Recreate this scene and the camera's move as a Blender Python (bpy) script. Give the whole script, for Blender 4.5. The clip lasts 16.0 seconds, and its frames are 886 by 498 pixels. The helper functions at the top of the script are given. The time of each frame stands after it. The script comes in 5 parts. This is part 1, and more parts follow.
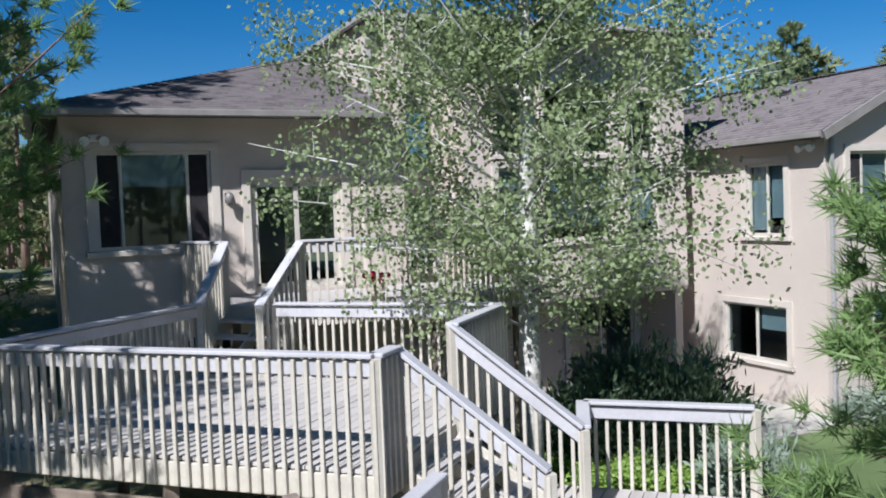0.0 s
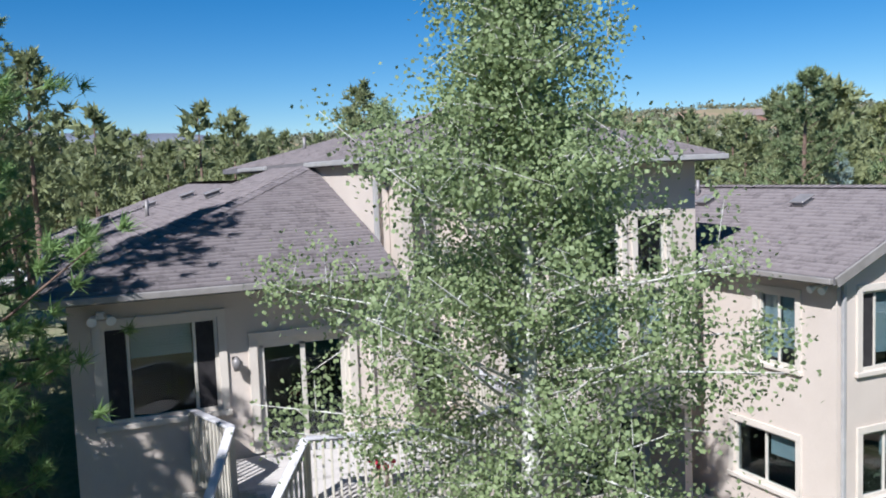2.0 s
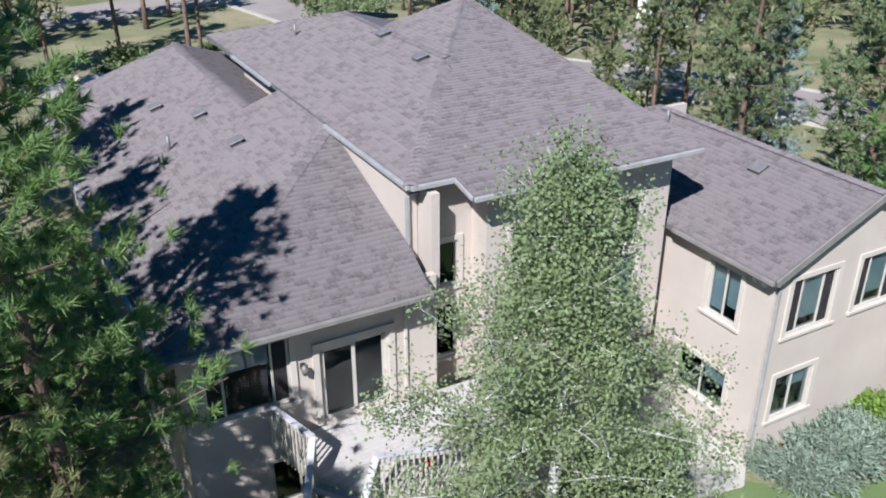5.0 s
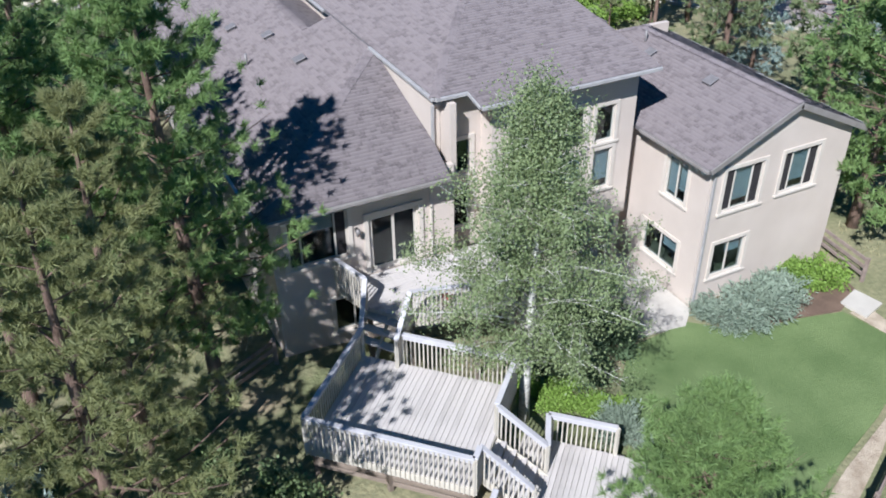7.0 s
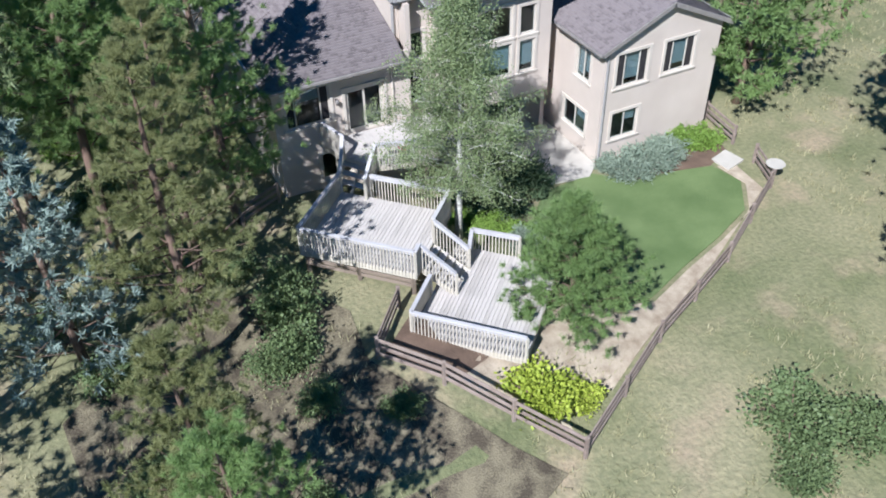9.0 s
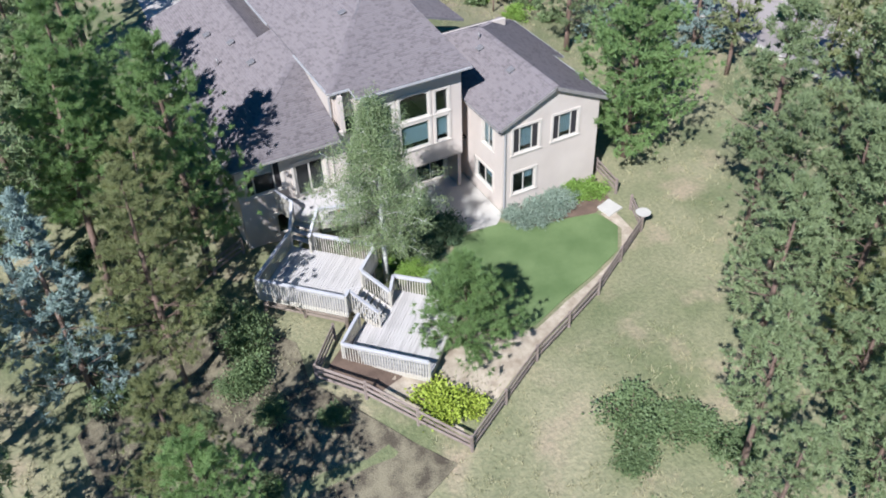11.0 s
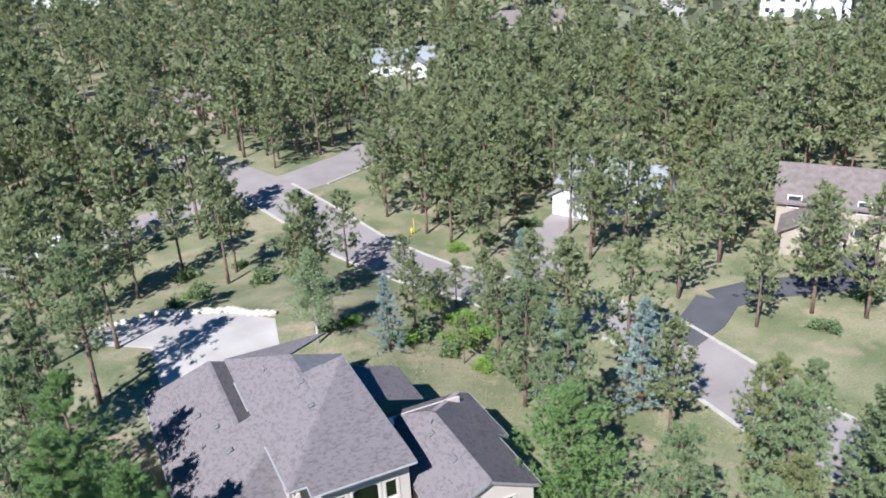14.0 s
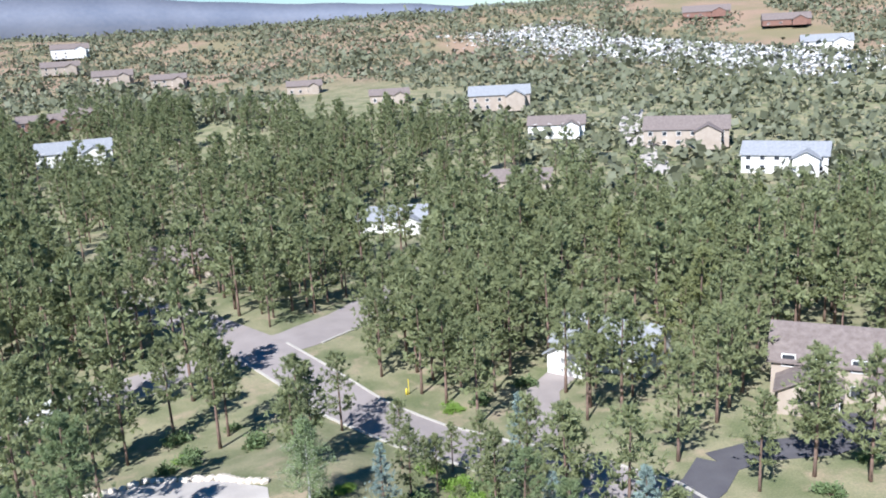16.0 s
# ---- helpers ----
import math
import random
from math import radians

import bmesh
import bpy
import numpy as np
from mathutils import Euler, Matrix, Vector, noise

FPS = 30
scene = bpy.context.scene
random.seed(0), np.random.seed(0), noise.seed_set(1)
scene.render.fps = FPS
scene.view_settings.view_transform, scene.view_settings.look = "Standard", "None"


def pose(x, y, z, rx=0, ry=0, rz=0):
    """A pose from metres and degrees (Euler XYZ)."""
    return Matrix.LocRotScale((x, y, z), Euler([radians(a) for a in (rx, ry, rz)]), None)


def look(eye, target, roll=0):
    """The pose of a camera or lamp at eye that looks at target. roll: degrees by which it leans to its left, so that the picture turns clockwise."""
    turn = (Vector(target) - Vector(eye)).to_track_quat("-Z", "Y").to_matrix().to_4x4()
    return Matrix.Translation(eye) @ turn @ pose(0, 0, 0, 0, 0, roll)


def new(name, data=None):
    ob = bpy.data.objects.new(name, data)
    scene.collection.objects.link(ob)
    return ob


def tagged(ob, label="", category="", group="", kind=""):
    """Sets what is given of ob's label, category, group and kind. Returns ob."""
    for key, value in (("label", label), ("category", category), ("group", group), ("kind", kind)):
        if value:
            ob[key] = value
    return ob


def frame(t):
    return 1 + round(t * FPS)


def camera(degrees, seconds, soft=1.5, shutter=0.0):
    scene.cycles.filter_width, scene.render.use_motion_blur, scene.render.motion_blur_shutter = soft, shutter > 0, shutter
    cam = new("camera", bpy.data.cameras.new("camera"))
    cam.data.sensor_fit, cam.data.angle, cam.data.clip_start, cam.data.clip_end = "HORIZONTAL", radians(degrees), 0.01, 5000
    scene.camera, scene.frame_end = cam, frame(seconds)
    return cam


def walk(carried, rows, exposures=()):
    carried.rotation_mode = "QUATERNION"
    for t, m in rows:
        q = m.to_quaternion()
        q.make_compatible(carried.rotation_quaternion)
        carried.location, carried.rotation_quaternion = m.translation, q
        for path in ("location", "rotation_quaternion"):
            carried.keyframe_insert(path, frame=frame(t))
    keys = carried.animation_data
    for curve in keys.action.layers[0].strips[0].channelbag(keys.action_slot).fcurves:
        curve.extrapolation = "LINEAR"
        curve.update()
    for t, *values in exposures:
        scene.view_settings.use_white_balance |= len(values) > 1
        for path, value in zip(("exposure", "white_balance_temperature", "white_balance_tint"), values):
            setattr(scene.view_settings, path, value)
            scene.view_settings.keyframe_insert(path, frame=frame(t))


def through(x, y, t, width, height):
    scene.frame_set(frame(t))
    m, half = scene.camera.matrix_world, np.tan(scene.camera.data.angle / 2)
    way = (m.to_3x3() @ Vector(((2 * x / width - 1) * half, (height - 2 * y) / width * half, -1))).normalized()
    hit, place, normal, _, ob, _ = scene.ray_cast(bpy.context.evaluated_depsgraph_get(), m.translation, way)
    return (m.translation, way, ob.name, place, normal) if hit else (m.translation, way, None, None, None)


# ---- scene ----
cam = camera(54.0, 16.0, 1.9)
PATH = [
    (0, (0.576, 0.622, 4.274), (1.418, 2.434, 4.184), -2.2),
    (0.5, (0.670, 0.758, 4.942), (1.517, 2.567, 4.845), -2.0),
    (1, (1.087, 0.550, 5.927), (1.883, 2.380, 5.820), -2.0),
    (1.5, (0.982, 0.697, 6.726), (1.790, 2.523, 6.617), -2.1),
    (2, (0.981, 0.727, 7.716), (1.780, 2.552, 7.536), -2.2),
    (2.5, (0.955, 0.493, 8.496), (1.727, 2.322, 8.255), -2.6),
    (3, (0.793, 0.693, 9.985), (1.566, 2.492, 9.576), -2.1),
    (5.3, (-1.424, 0.604, 15.469), (-0.566, 2.150, 14.534), 0.4),
    (5.5, (-1.526, 0.267, 15.744), (-0.677, 1.800, 14.781), 0.5),
    (6, (-2.179, -1.144, 16.584), (-1.361, 0.371, 15.565), 0.1),
    (6.5, (-3.061, -2.680, 17.351), (-2.269, -1.184, 16.285), -0.2),
    (7, (-3.768, -4.891, 18.162), (-3.028, -3.397, 17.058), -0.8),
    (7.5, (-4.694, -6.504, 18.879), (-3.954, -5.045, 17.727), -0.7),
    (8, (-5.255, -8.927, 19.706), (-4.548, -7.484, 18.514), -1.3),
    (8.5, (-5.809, -11.136, 21.008), (-5.126, -9.738, 19.752), -1.2),
    (8.7, (-5.882, -12.074, 21.309), (-5.209, -10.683, 20.040), -1.2),
    (10.8, (-5.513, -19.220, 28.576), (-4.845, -17.859, 27.272), -2.4),
    (11, (-5.522, -19.821, 28.980), (-4.839, -18.443, 27.702), -2.3),
    (11.5, (-5.233, -20.830, 30.495), (-4.531, -19.422, 29.261), -2.2),
    (12, (-4.798, -21.872, 32.285), (-4.083, -20.441, 31.086), -2.3),
    (12.5, (-4.020, -22.982, 34.317), (-3.295, -21.504, 33.181), -2.5),
    (13, (-2.995, -23.325, 36.287), (-2.252, -21.779, 35.258), -2.8),
    (13.5, (-1.847, -23.195, 38.213), (-1.105, -21.583, 37.291), -3.0),
    (14, (-1.111, -23.375, 39.934), (-0.361, -21.715, 39.112), -3.2),
    (14.5, (-1.142, -23.467, 40.769), (-0.361, -21.774, 40.046), -3.2),
    (15, (-1.091, -23.531, 41.160), (-0.291, -21.813, 40.523), -3.2),
    (15.5, (-1.244, -23.489, 41.195), (-0.425, -21.754, 40.632), -3.2),
    (16, (-1.339, -23.358, 41.423), (-0.508, -21.610, 40.920), -3.2),
]
walk(cam, [(t, look(eye, target, roll)) for t, eye, target, roll in PATH], [(0.0, 0.45, 5950, 10.5), (1.0, 0.55, 5950, 10.5), (2.5, 0.70, 6000, 10.5), (3.2, 0.68, 6000, 10.5), (5.3, 0.56, 5950, 10.5), (8.5, 0.66, 5850, 10.5), (12.5, 0.75, 5850, 10.5), (16.0, 0.86, 5900, 10.5)])

# ---- world, sun, exposure ----
SUN_EL, SUN_TRAVEL = 43.0, 40.0          # degrees: height of the sun; the plan direction in which its shadows run, from +x
world = bpy.data.worlds.new("sky")
scene.world = world
world.use_nodes = True
wn = world.node_tree.nodes
sky = wn.new("ShaderNodeTexSky")
sky.sky_type, sky.sun_disc = "NISHITA", False
sky.sun_elevation = radians(SUN_EL)
sky.sun_rotation = radians(90 - (SUN_TRAVEL + 180))
sky.altitude, sky.air_density, sky.dust_density, sky.ozone_density = 1900, 1.0, 0.1, 3.0
wn["Background"].inputs["Strength"].default_value = 0.06
deep = wn.new("ShaderNodeHueSaturation")            # the deep blue of a dry mountain sky
deep.inputs["Saturation"].default_value = 1.42
world.node_tree.links.new(sky.outputs[0], deep.inputs["Color"])
world.node_tree.links.new(deep.outputs[0], wn["Background"].inputs["Color"])
sun = new("sun", bpy.data.lights.new("sun", "SUN"))
sun.data.energy, sun.data.angle, sun.data.color = 5.0, radians(0.53), (1.0, 0.965, 0.92)
_a, _e = radians(SUN_TRAVEL), radians(SUN_EL)
sun.matrix_world = look((0, 0, 60), (math.cos(_a) * math.cos(_e), math.sin(_a) * math.cos(_e), 60 - math.sin(_e)))

# ---- materials ----
def material(name, rough=0.8, metal=0.0):
    m = bpy.data.materials.new(name)
    m.use_nodes = True
    b = m.node_tree.nodes["Principled BSDF"]
    b.inputs["Roughness"].default_value, b.inputs["Metallic"].default_value = rough, metal
    return m, m.node_tree.nodes, m.node_tree.links, b

def mottled(name, dark, light, scale=3.0, rough=0.85, fine=40.0, bump=0.15, dist=0.01, island=0.0, obj=0.0, metal=0.0, stretch=(1, 1, 1), contrast=0.25, detail=5, spec=0.4, grit=0.0):
    """Two scales of noise between two colours, a fine relief, and a change from piece to piece."""
    m, n, l, b = material(name, rough, metal)
    b.inputs["Specular IOR Level"].default_value = spec
    b.inputs["Diffuse Roughness"].default_value = grit
    co = n.new("ShaderNodeTexCoord")
    mp = n.new("ShaderNodeMapping")
    mp.inputs["Scale"].default_value = stretch
    l.new(co.outputs["Object"], mp.inputs[0])
    big, small = n.new("ShaderNodeTexNoise"), n.new("ShaderNodeTexNoise")
    for t, s, d in ((big, scale, detail), (small, fine, 3)):
        t.inputs["Scale"].default_value, t.inputs["Detail"].default_value = s, d
        l.new(mp.outputs[0], t.inputs["Vector"])
    mix = n.new("ShaderNodeMath"); mix.operation = "MULTIPLY_ADD"
    l.new(small.outputs["Fac"], mix.inputs[0]); mix.inputs[1].default_value = 0.45
    l.new(big.outputs["Fac"], mix.inputs[2])
    last = mix
    for amount, node, out in ((island, "ShaderNodeNewGeometry", "Random Per Island"), (obj, "ShaderNodeObjectInfo", "Random")):
        if amount:
            r = n.new(node)
            add = n.new("ShaderNodeMath"); add.operation = "MULTIPLY_ADD"
            l.new(r.outputs[out], add.inputs[0]); add.inputs[1].default_value = amount
            l.new(last.outputs[0], add.inputs[2])
            last = add
    total = 0.72 + (island + obj) / 2
    ramp = n.new("ShaderNodeValToRGB")
    ramp.color_ramp.elements[0].position, ramp.color_ramp.elements[1].position = max(0.0, total - contrast - (island + obj) / 2), min(1.0, total + contrast + (island + obj) / 2)
    ramp.color_ramp.elements[0].color, ramp.color_ramp.elements[1].color = (*dark, 1), (*light, 1)
    l.new(last.outputs[0], ramp.inputs[0])
    l.new(ramp.outputs[0], b.inputs["Base Color"])
    if bump:
        bp = n.new("ShaderNodeBump")
        bp.inputs["Strength"].default_value, bp.inputs["Distance"].default_value = bump, dist
        l.new(small.outputs["Fac"], bp.inputs["Height"])
        l.new(bp.outputs[0], b.inputs["Normal"])
    return m

def leafy(name, dark, light, rough=0.55, through=0.25, scale=0.7, island=0.35):
    m = mottled(name, dark, light, scale=scale, rough=rough, fine=6, bump=0, island=island, obj=0.25, spec=0.3)
    n, l = m.node_tree.nodes, m.node_tree.links
    b = n["Principled BSDF"]
    tr = n.new("ShaderNodeBsdfTranslucent")
    mx = n.new("ShaderNodeMixShader")
    mx.inputs[0].default_value = through
    l.new(b.inputs["Base Color"].links[0].from_socket, tr.inputs[0])
    l.new(b.outputs[0], mx.inputs[1]); l.new(tr.outputs[0], mx.inputs[2])
    l.new(mx.outputs[0], n["Material Output"].inputs[0])
    return m

STUCCO = mottled("stucco", (0.48, 0.412, 0.362), (0.60, 0.527, 0.472), scale=0.6, fine=55, bump=0.5, dist=0.012, contrast=0.4)
STUCCO_TRIM = mottled("stucco_trim", (0.53, 0.475, 0.42), (0.62, 0.565, 0.505), scale=1.5, fine=55, bump=0.4, dist=0.008)
SHINGLE = mottled("shingle", (0.090, 0.078, 0.082), (0.190, 0.167, 0.173), scale=14.0, fine=90, bump=0.6, dist=0.006, island=0.5, rough=0.95, spec=0.2, grit=1.0)
ROOFDECK = mottled("roof_felt", (0.12, 0.115, 0.125), (0.18, 0.17, 0.18), scale=2, rough=0.95)
SOFFIT = mottled("soffit", (0.36, 0.31, 0.26), (0.42, 0.37, 0.31), scale=2, bump=0.1)
FASCIA = mottled("fascia_paint", (0.20, 0.185, 0.175), (0.28, 0.26, 0.25), scale=3, rough=0.55, bump=0.05)
GUTTER = mottled("gutter_paint", (0.30, 0.29, 0.29), (0.42, 0.41, 0.41), scale=3, rough=0.45, bump=0.05)
FRAME = mottled("window_frame_paint", (0.50, 0.46, 0.41), (0.60, 0.56, 0.50), scale=4, rough=0.5, bump=0.05)
BLIND = mottled("blind", (0.60, 0.62, 0.64), (0.75, 0.76, 0.76), scale=2, rough=0.7, bump=0.05)
SCREEN = mottled("insect_screen", (0.018, 0.016, 0.018), (0.035, 0.032, 0.034), scale=6, rough=0.9, bump=0)
ROOM = mottled("unlit_room", (0.05, 0.045, 0.04), (0.09, 0.08, 0.07), scale=1, rough=0.9)
VENT = mottled("vent_metal", (0.20, 0.19, 0.19), (0.30, 0.28, 0.28), scale=6, rough=0.5, metal=0.3)
BOARD = mottled("deck_board", (0.31, 0.285, 0.27), (0.51, 0.475, 0.455), scale=1.2, fine=30, bump=0.35, dist=0.006, obj=0.5, stretch=(6, 1, 1), contrast=0.3)
CAP = mottled("rail_cap_paint", (0.40, 0.39, 0.415), (0.52, 0.51, 0.53), scale=2, fine=25, bump=0.2, obj=0.1)
BALUSTER = mottled("baluster_paint", (0.42, 0.385, 0.325), (0.55, 0.51, 0.44), scale=3, fine=25, bump=0.2, obj=0.2)
TIMBER = mottled("dark_timber", (0.13, 0.10, 0.08), (0.26, 0.21, 0.17), scale=2, fine=30, bump=0.4, obj=0.3, stretch=(1, 1, 4))
FENCE = mottled("fence_stain", (0.16, 0.12, 0.10), (0.30, 0.24, 0.21), scale=3, fine=35, bump=0.5, obj=0.3)
CONCRETE = mottled("concrete", (0.42, 0.39, 0.35), (0.56, 0.53, 0.48), scale=1.0, fine=40, bump=0.2)
PAVE = mottled("pale_driveway", (0.40, 0.36, 0.33), (0.52, 0.48, 0.44), scale=0.35, fine=12, bump=0.1)
ASPHALT = mottled("grey_road", (0.27, 0.235, 0.225), (0.36, 0.315, 0.30), scale=0.25, fine=9, bump=0.1)
TAR = mottled("dark_asphalt", (0.075, 0.07, 0.08), (0.12, 0.115, 0.125), scale=0.3, fine=9, bump=0.1)
BARK = mottled("pine_bark", (0.10, 0.065, 0.05), (0.28, 0.19, 0.15), scale=2.2, fine=18, bump=0.9, dist=0.03, stretch=(3, 3, 0.7))
ASPENBARK = mottled("aspen_bark", (0.30, 0.29, 0.26), (0.68, 0.67, 0.63), scale=4, fine=22, bump=0.3, stretch=(1, 1, 2.5), contrast=0.18)
DEADWOOD = mottled("dead_wood", (0.22, 0.20, 0.18), (0.42, 0.39, 0.36), scale=3, fine=20, bump=0.4)
PINE = leafy("pine_needles", (0.052, 0.105, 0.036), (0.245, 0.36, 0.135), through=0.46)
PINEDRY = leafy("dusty_pine_needles", (0.07, 0.105, 0.05), (0.25, 0.31, 0.155), through=0.36)
# paler and greyer than the near needles: distance haze put into the colour
PINEFAR = leafy("hazed_far_needles", (0.10, 0.13, 0.06), (0.285, 0.315, 0.16), through=0.42, island=0.3)
YELLOWPINE = leafy("yellowing_needles", (0.11, 0.14, 0.055), (0.29, 0.31, 0.14), through=0.42)
SPRUCE = leafy("blue_spruce_needles", (0.10, 0.155, 0.14), (0.28, 0.36, 0.33), through=0.2)
ASPENLEAF = leafy("aspen_leaves", (0.10, 0.15, 0.06), (0.29, 0.36, 0.18), through=0.42, island=0.4)
SHRUB = leafy("shrub_leaves", (0.07, 0.14, 0.025), (0.22, 0.34, 0.07))
LIME = leafy("lime_leaves", (0.20, 0.28, 0.03), (0.42, 0.50, 0.08))
JUNIPERDARK = leafy("dark_juniper_needles", (0.028, 0.055, 0.028), (0.10, 0.15, 0.08), through=0.1)
JUNIPER = leafy("juniper_needles", (0.10, 0.15, 0.11), (0.25, 0.31, 0.24), through=0.1)
OAK = leafy("scrub_oak_leaves", (0.055, 0.095, 0.04), (0.165, 0.225, 0.10))
HILLSCRUB = leafy("dry_hill_scrub", (0.065, 0.082, 0.05), (0.155, 0.165, 0.105), through=0.1)
GRASSBLADE = leafy("grass_blades", (0.10, 0.16, 0.04), (0.26, 0.31, 0.12))
STONE = mottled("pale_stone", (0.34, 0.28, 0.22), (0.60, 0.53, 0.44), scale=3, fine=20, bump=0.4, island=0.5, obj=0.3)
RED = mottled("red_petals", (0.45, 0.02, 0.05), (0.65, 0.05, 0.10), scale=8)
WHITE = mottled("white_paint", (0.66, 0.65, 0.63), (0.80, 0.79, 0.77), scale=2, rough=0.5, bump=0.05)
YELLOW = mottled("yellow_paint", (0.65, 0.50, 0.05), (0.75, 0.60, 0.08), scale=4, rough=0.5)
TYRE = mottled("tyre_rubber", (0.02, 0.02, 0.02), (0.04, 0.04, 0.04), scale=8)
TAN = mottled("tan_wall", (0.34, 0.28, 0.23), (0.44, 0.375, 0.315), scale=0.5)
BROWNROOF = mottled("brown_roof", (0.15, 0.12, 0.11), (0.24, 0.20, 0.185), scale=1.5, fine=6, bump=0.3)
GREYROOF = mottled("grey_roof", (0.22, 0.23, 0.25), (0.33, 0.34, 0.36), scale=1.5, fine=6, bump=0.3)
REDWALL = mottled("red_brown_wall", (0.17, 0.09, 0.07), (0.25, 0.14, 0.11), scale=1)
DARKWIN = mottled("far_window", (0.03, 0.035, 0.045), (0.06, 0.065, 0.075), scale=1, rough=0.15, bump=0)

def glass_material():
    m, n, l, b = material("window_glass")
    n.remove(b)
    lw, gl, tr, mx = n.new("ShaderNodeLayerWeight"), n.new("ShaderNodeBsdfGlossy"), n.new("ShaderNodeBsdfTransparent"), n.new("ShaderNodeMixShader")
    pw, ad = n.new("ShaderNodeMath"), n.new("ShaderNodeMath")
    pw.operation, ad.operation = "POWER", "MULTIPLY_ADD"
    pw.inputs[1].default_value, ad.inputs[1].default_value, ad.inputs[2].default_value = 3.0, 0.5, 0.055
    l.new(lw.outputs["Facing"], pw.inputs[0]); l.new(pw.outputs[0], ad.inputs[0])
    gl.inputs["Roughness"].default_value = 0.015
    tr.inputs["Color"].default_value = (0.66, 0.74, 0.76, 1)
    l.new(ad.outputs[0], mx.inputs[0]); l.new(tr.outputs[0], mx.inputs[1]); l.new(gl.outputs[0], mx.inputs[2])
    l.new(mx.outputs[0], n["Material Output"].inputs[0])
    return m
GLASS = glass_material()

# ---- the lie of the land ----
def step(a, b, v):
    t = min(1.0, max(0.0, (v - a) / (b - a)))
    return t * t * (3 - 2 * t)

def ground_z(x, y):
    """Height of the ground at a place in the plan."""
    r = math.hypot(x - 8, y - 18)
    z = 0.0
    z += 0.75 * step(7, 1.5, x) * step(-4, 4, y) * step(26, 16, y)          # left side of the yard
    z += 0.45 * step(13, 6, x) * step(13, 9, y) * step(0, 3, y)             # bank by the lower deck
    z += 2.3 * step(19, 31, y) * step(70, 46, y) * step(30, 17, x) * step(-26, -8, x)   # forecourt level
    z -= 1.3 * step(6, -22, y) + 1.0 * step(24, 46, x) + 1.2 * step(44, 64, y)
    if r > 40:
        z += 0.5 * noise.noise((x * 0.03, y * 0.03, 0.3)) * step(40, 80, r)
        along = 0.55 * x + 0.835 * y
        side = (0.835 * x - 0.55 * y)
        ramp = max(0.0, min(1.0, (along - 215) / 600))
        rise = 42 * ramp ** 1.05 * (0.78 + 0.22 * step(-330, 140, side))
        rise += 6 * step(850, 1600, along)
        z += rise * (1 + 0.10 * noise.noise((x * 0.008, y * 0.008, 4.0))) + 4 * noise.noise((x * 0.018, y * 0.018, 7.0)) * step(280, 480, along)
        z += 14 * step(540, 830, along) * (1 - 0.6 * step(100, 420, side))
        z -= 4.0 * step(90, 200, along) * step(400, 260, along)
    return z

def wood_edge(x, y):
    """How far from the house the valley pines reach in this direction."""
    return float(np.interp(math.degrees(math.atan2(y, x)), (29, 32, 36, 43, 49, 55, 61, 66, 73, 79, 86, 91, 94), (202, 199, 195, 188, 216, 262, 304, 320, 346, 392, 425, 432, 443)))

# ---- helpers for building ----
def bm_box(bm, c, size, m=None, bevel=0.0):
    """A box in bm, centre c, full sizes, placed by the matrix m."""
    r = bmesh.ops.create_cube(bm, size=1.0, matrix=(m or Matrix()) @ Matrix.Translation(c) @ Matrix.Diagonal((*size, 1)))
    if bevel:
        es = list({e for v in r["verts"] for e in v.link_edges})
        bmesh.ops.bevel(bm, geom=es, offset=bevel, segments=1, affect="EDGES")
    return r

def mesh_from(name, bm, mat):
    me = bpy.data.meshes.new(name)
    bm.to_mesh(me); bm.free()
    me.materials.append(mat)
    return me

def part(name, bm, mat, parent=None, label=""):
    """One mesh object, under a thing or a part of one."""
    me = bm if isinstance(bm, bpy.types.Mesh) else mesh_from(name, bm, mat)
    ob = new(name, me)
    if parent is not None:
        ob.parent = parent
    if label:
        ob["label"] = label
    return ob

def thing(name, label, category, at=(0, 0, 0), group="", kind=""):
    ob = new(name)
    ob.empty_display_size = 0.2
    ob.location = at
    return tagged(ob, label, category, group, kind)

def boxed(name, c, size, mat, parent=None, label="", bevel=0.0, m=None):
    bm = bmesh.new()
    bm_box(bm, c, size, m, bevel)
    return part(name, bm, mat, parent, label)

def pydata(name, verts, faces, mat, smooth=False):
    me = bpy.data.meshes.new(name)
    me.from_pydata([tuple(v) for v in verts], [], [tuple(f) for f in faces])
    me.materials.append(mat)
    if smooth:
        me.polygons.foreach_set("use_smooth", [True] * len(me.polygons))
    me.update()
    return me

def fast_mesh(name, verts, faces, mat):
    """A mesh from arrays: verts (n, 3), faces (m, k) of one size k."""
    verts, faces = np.asarray(verts, np.float32), np.asarray(faces, np.int32)
    me = bpy.data.meshes.new(name)
    me.vertices.add(len(verts)); me.vertices.foreach_set("co", verts.ravel())
    k = faces.shape[1]
    me.loops.add(faces.size); me.loops.foreach_set("vertex_index", faces.ravel())
    me.polygons.add(len(faces)); me.polygons.foreach_set("loop_start", np.arange(0, faces.size, k, dtype=np.int32))
    me.update(calc_edges=True)
    me.materials.append(mat)
    return me

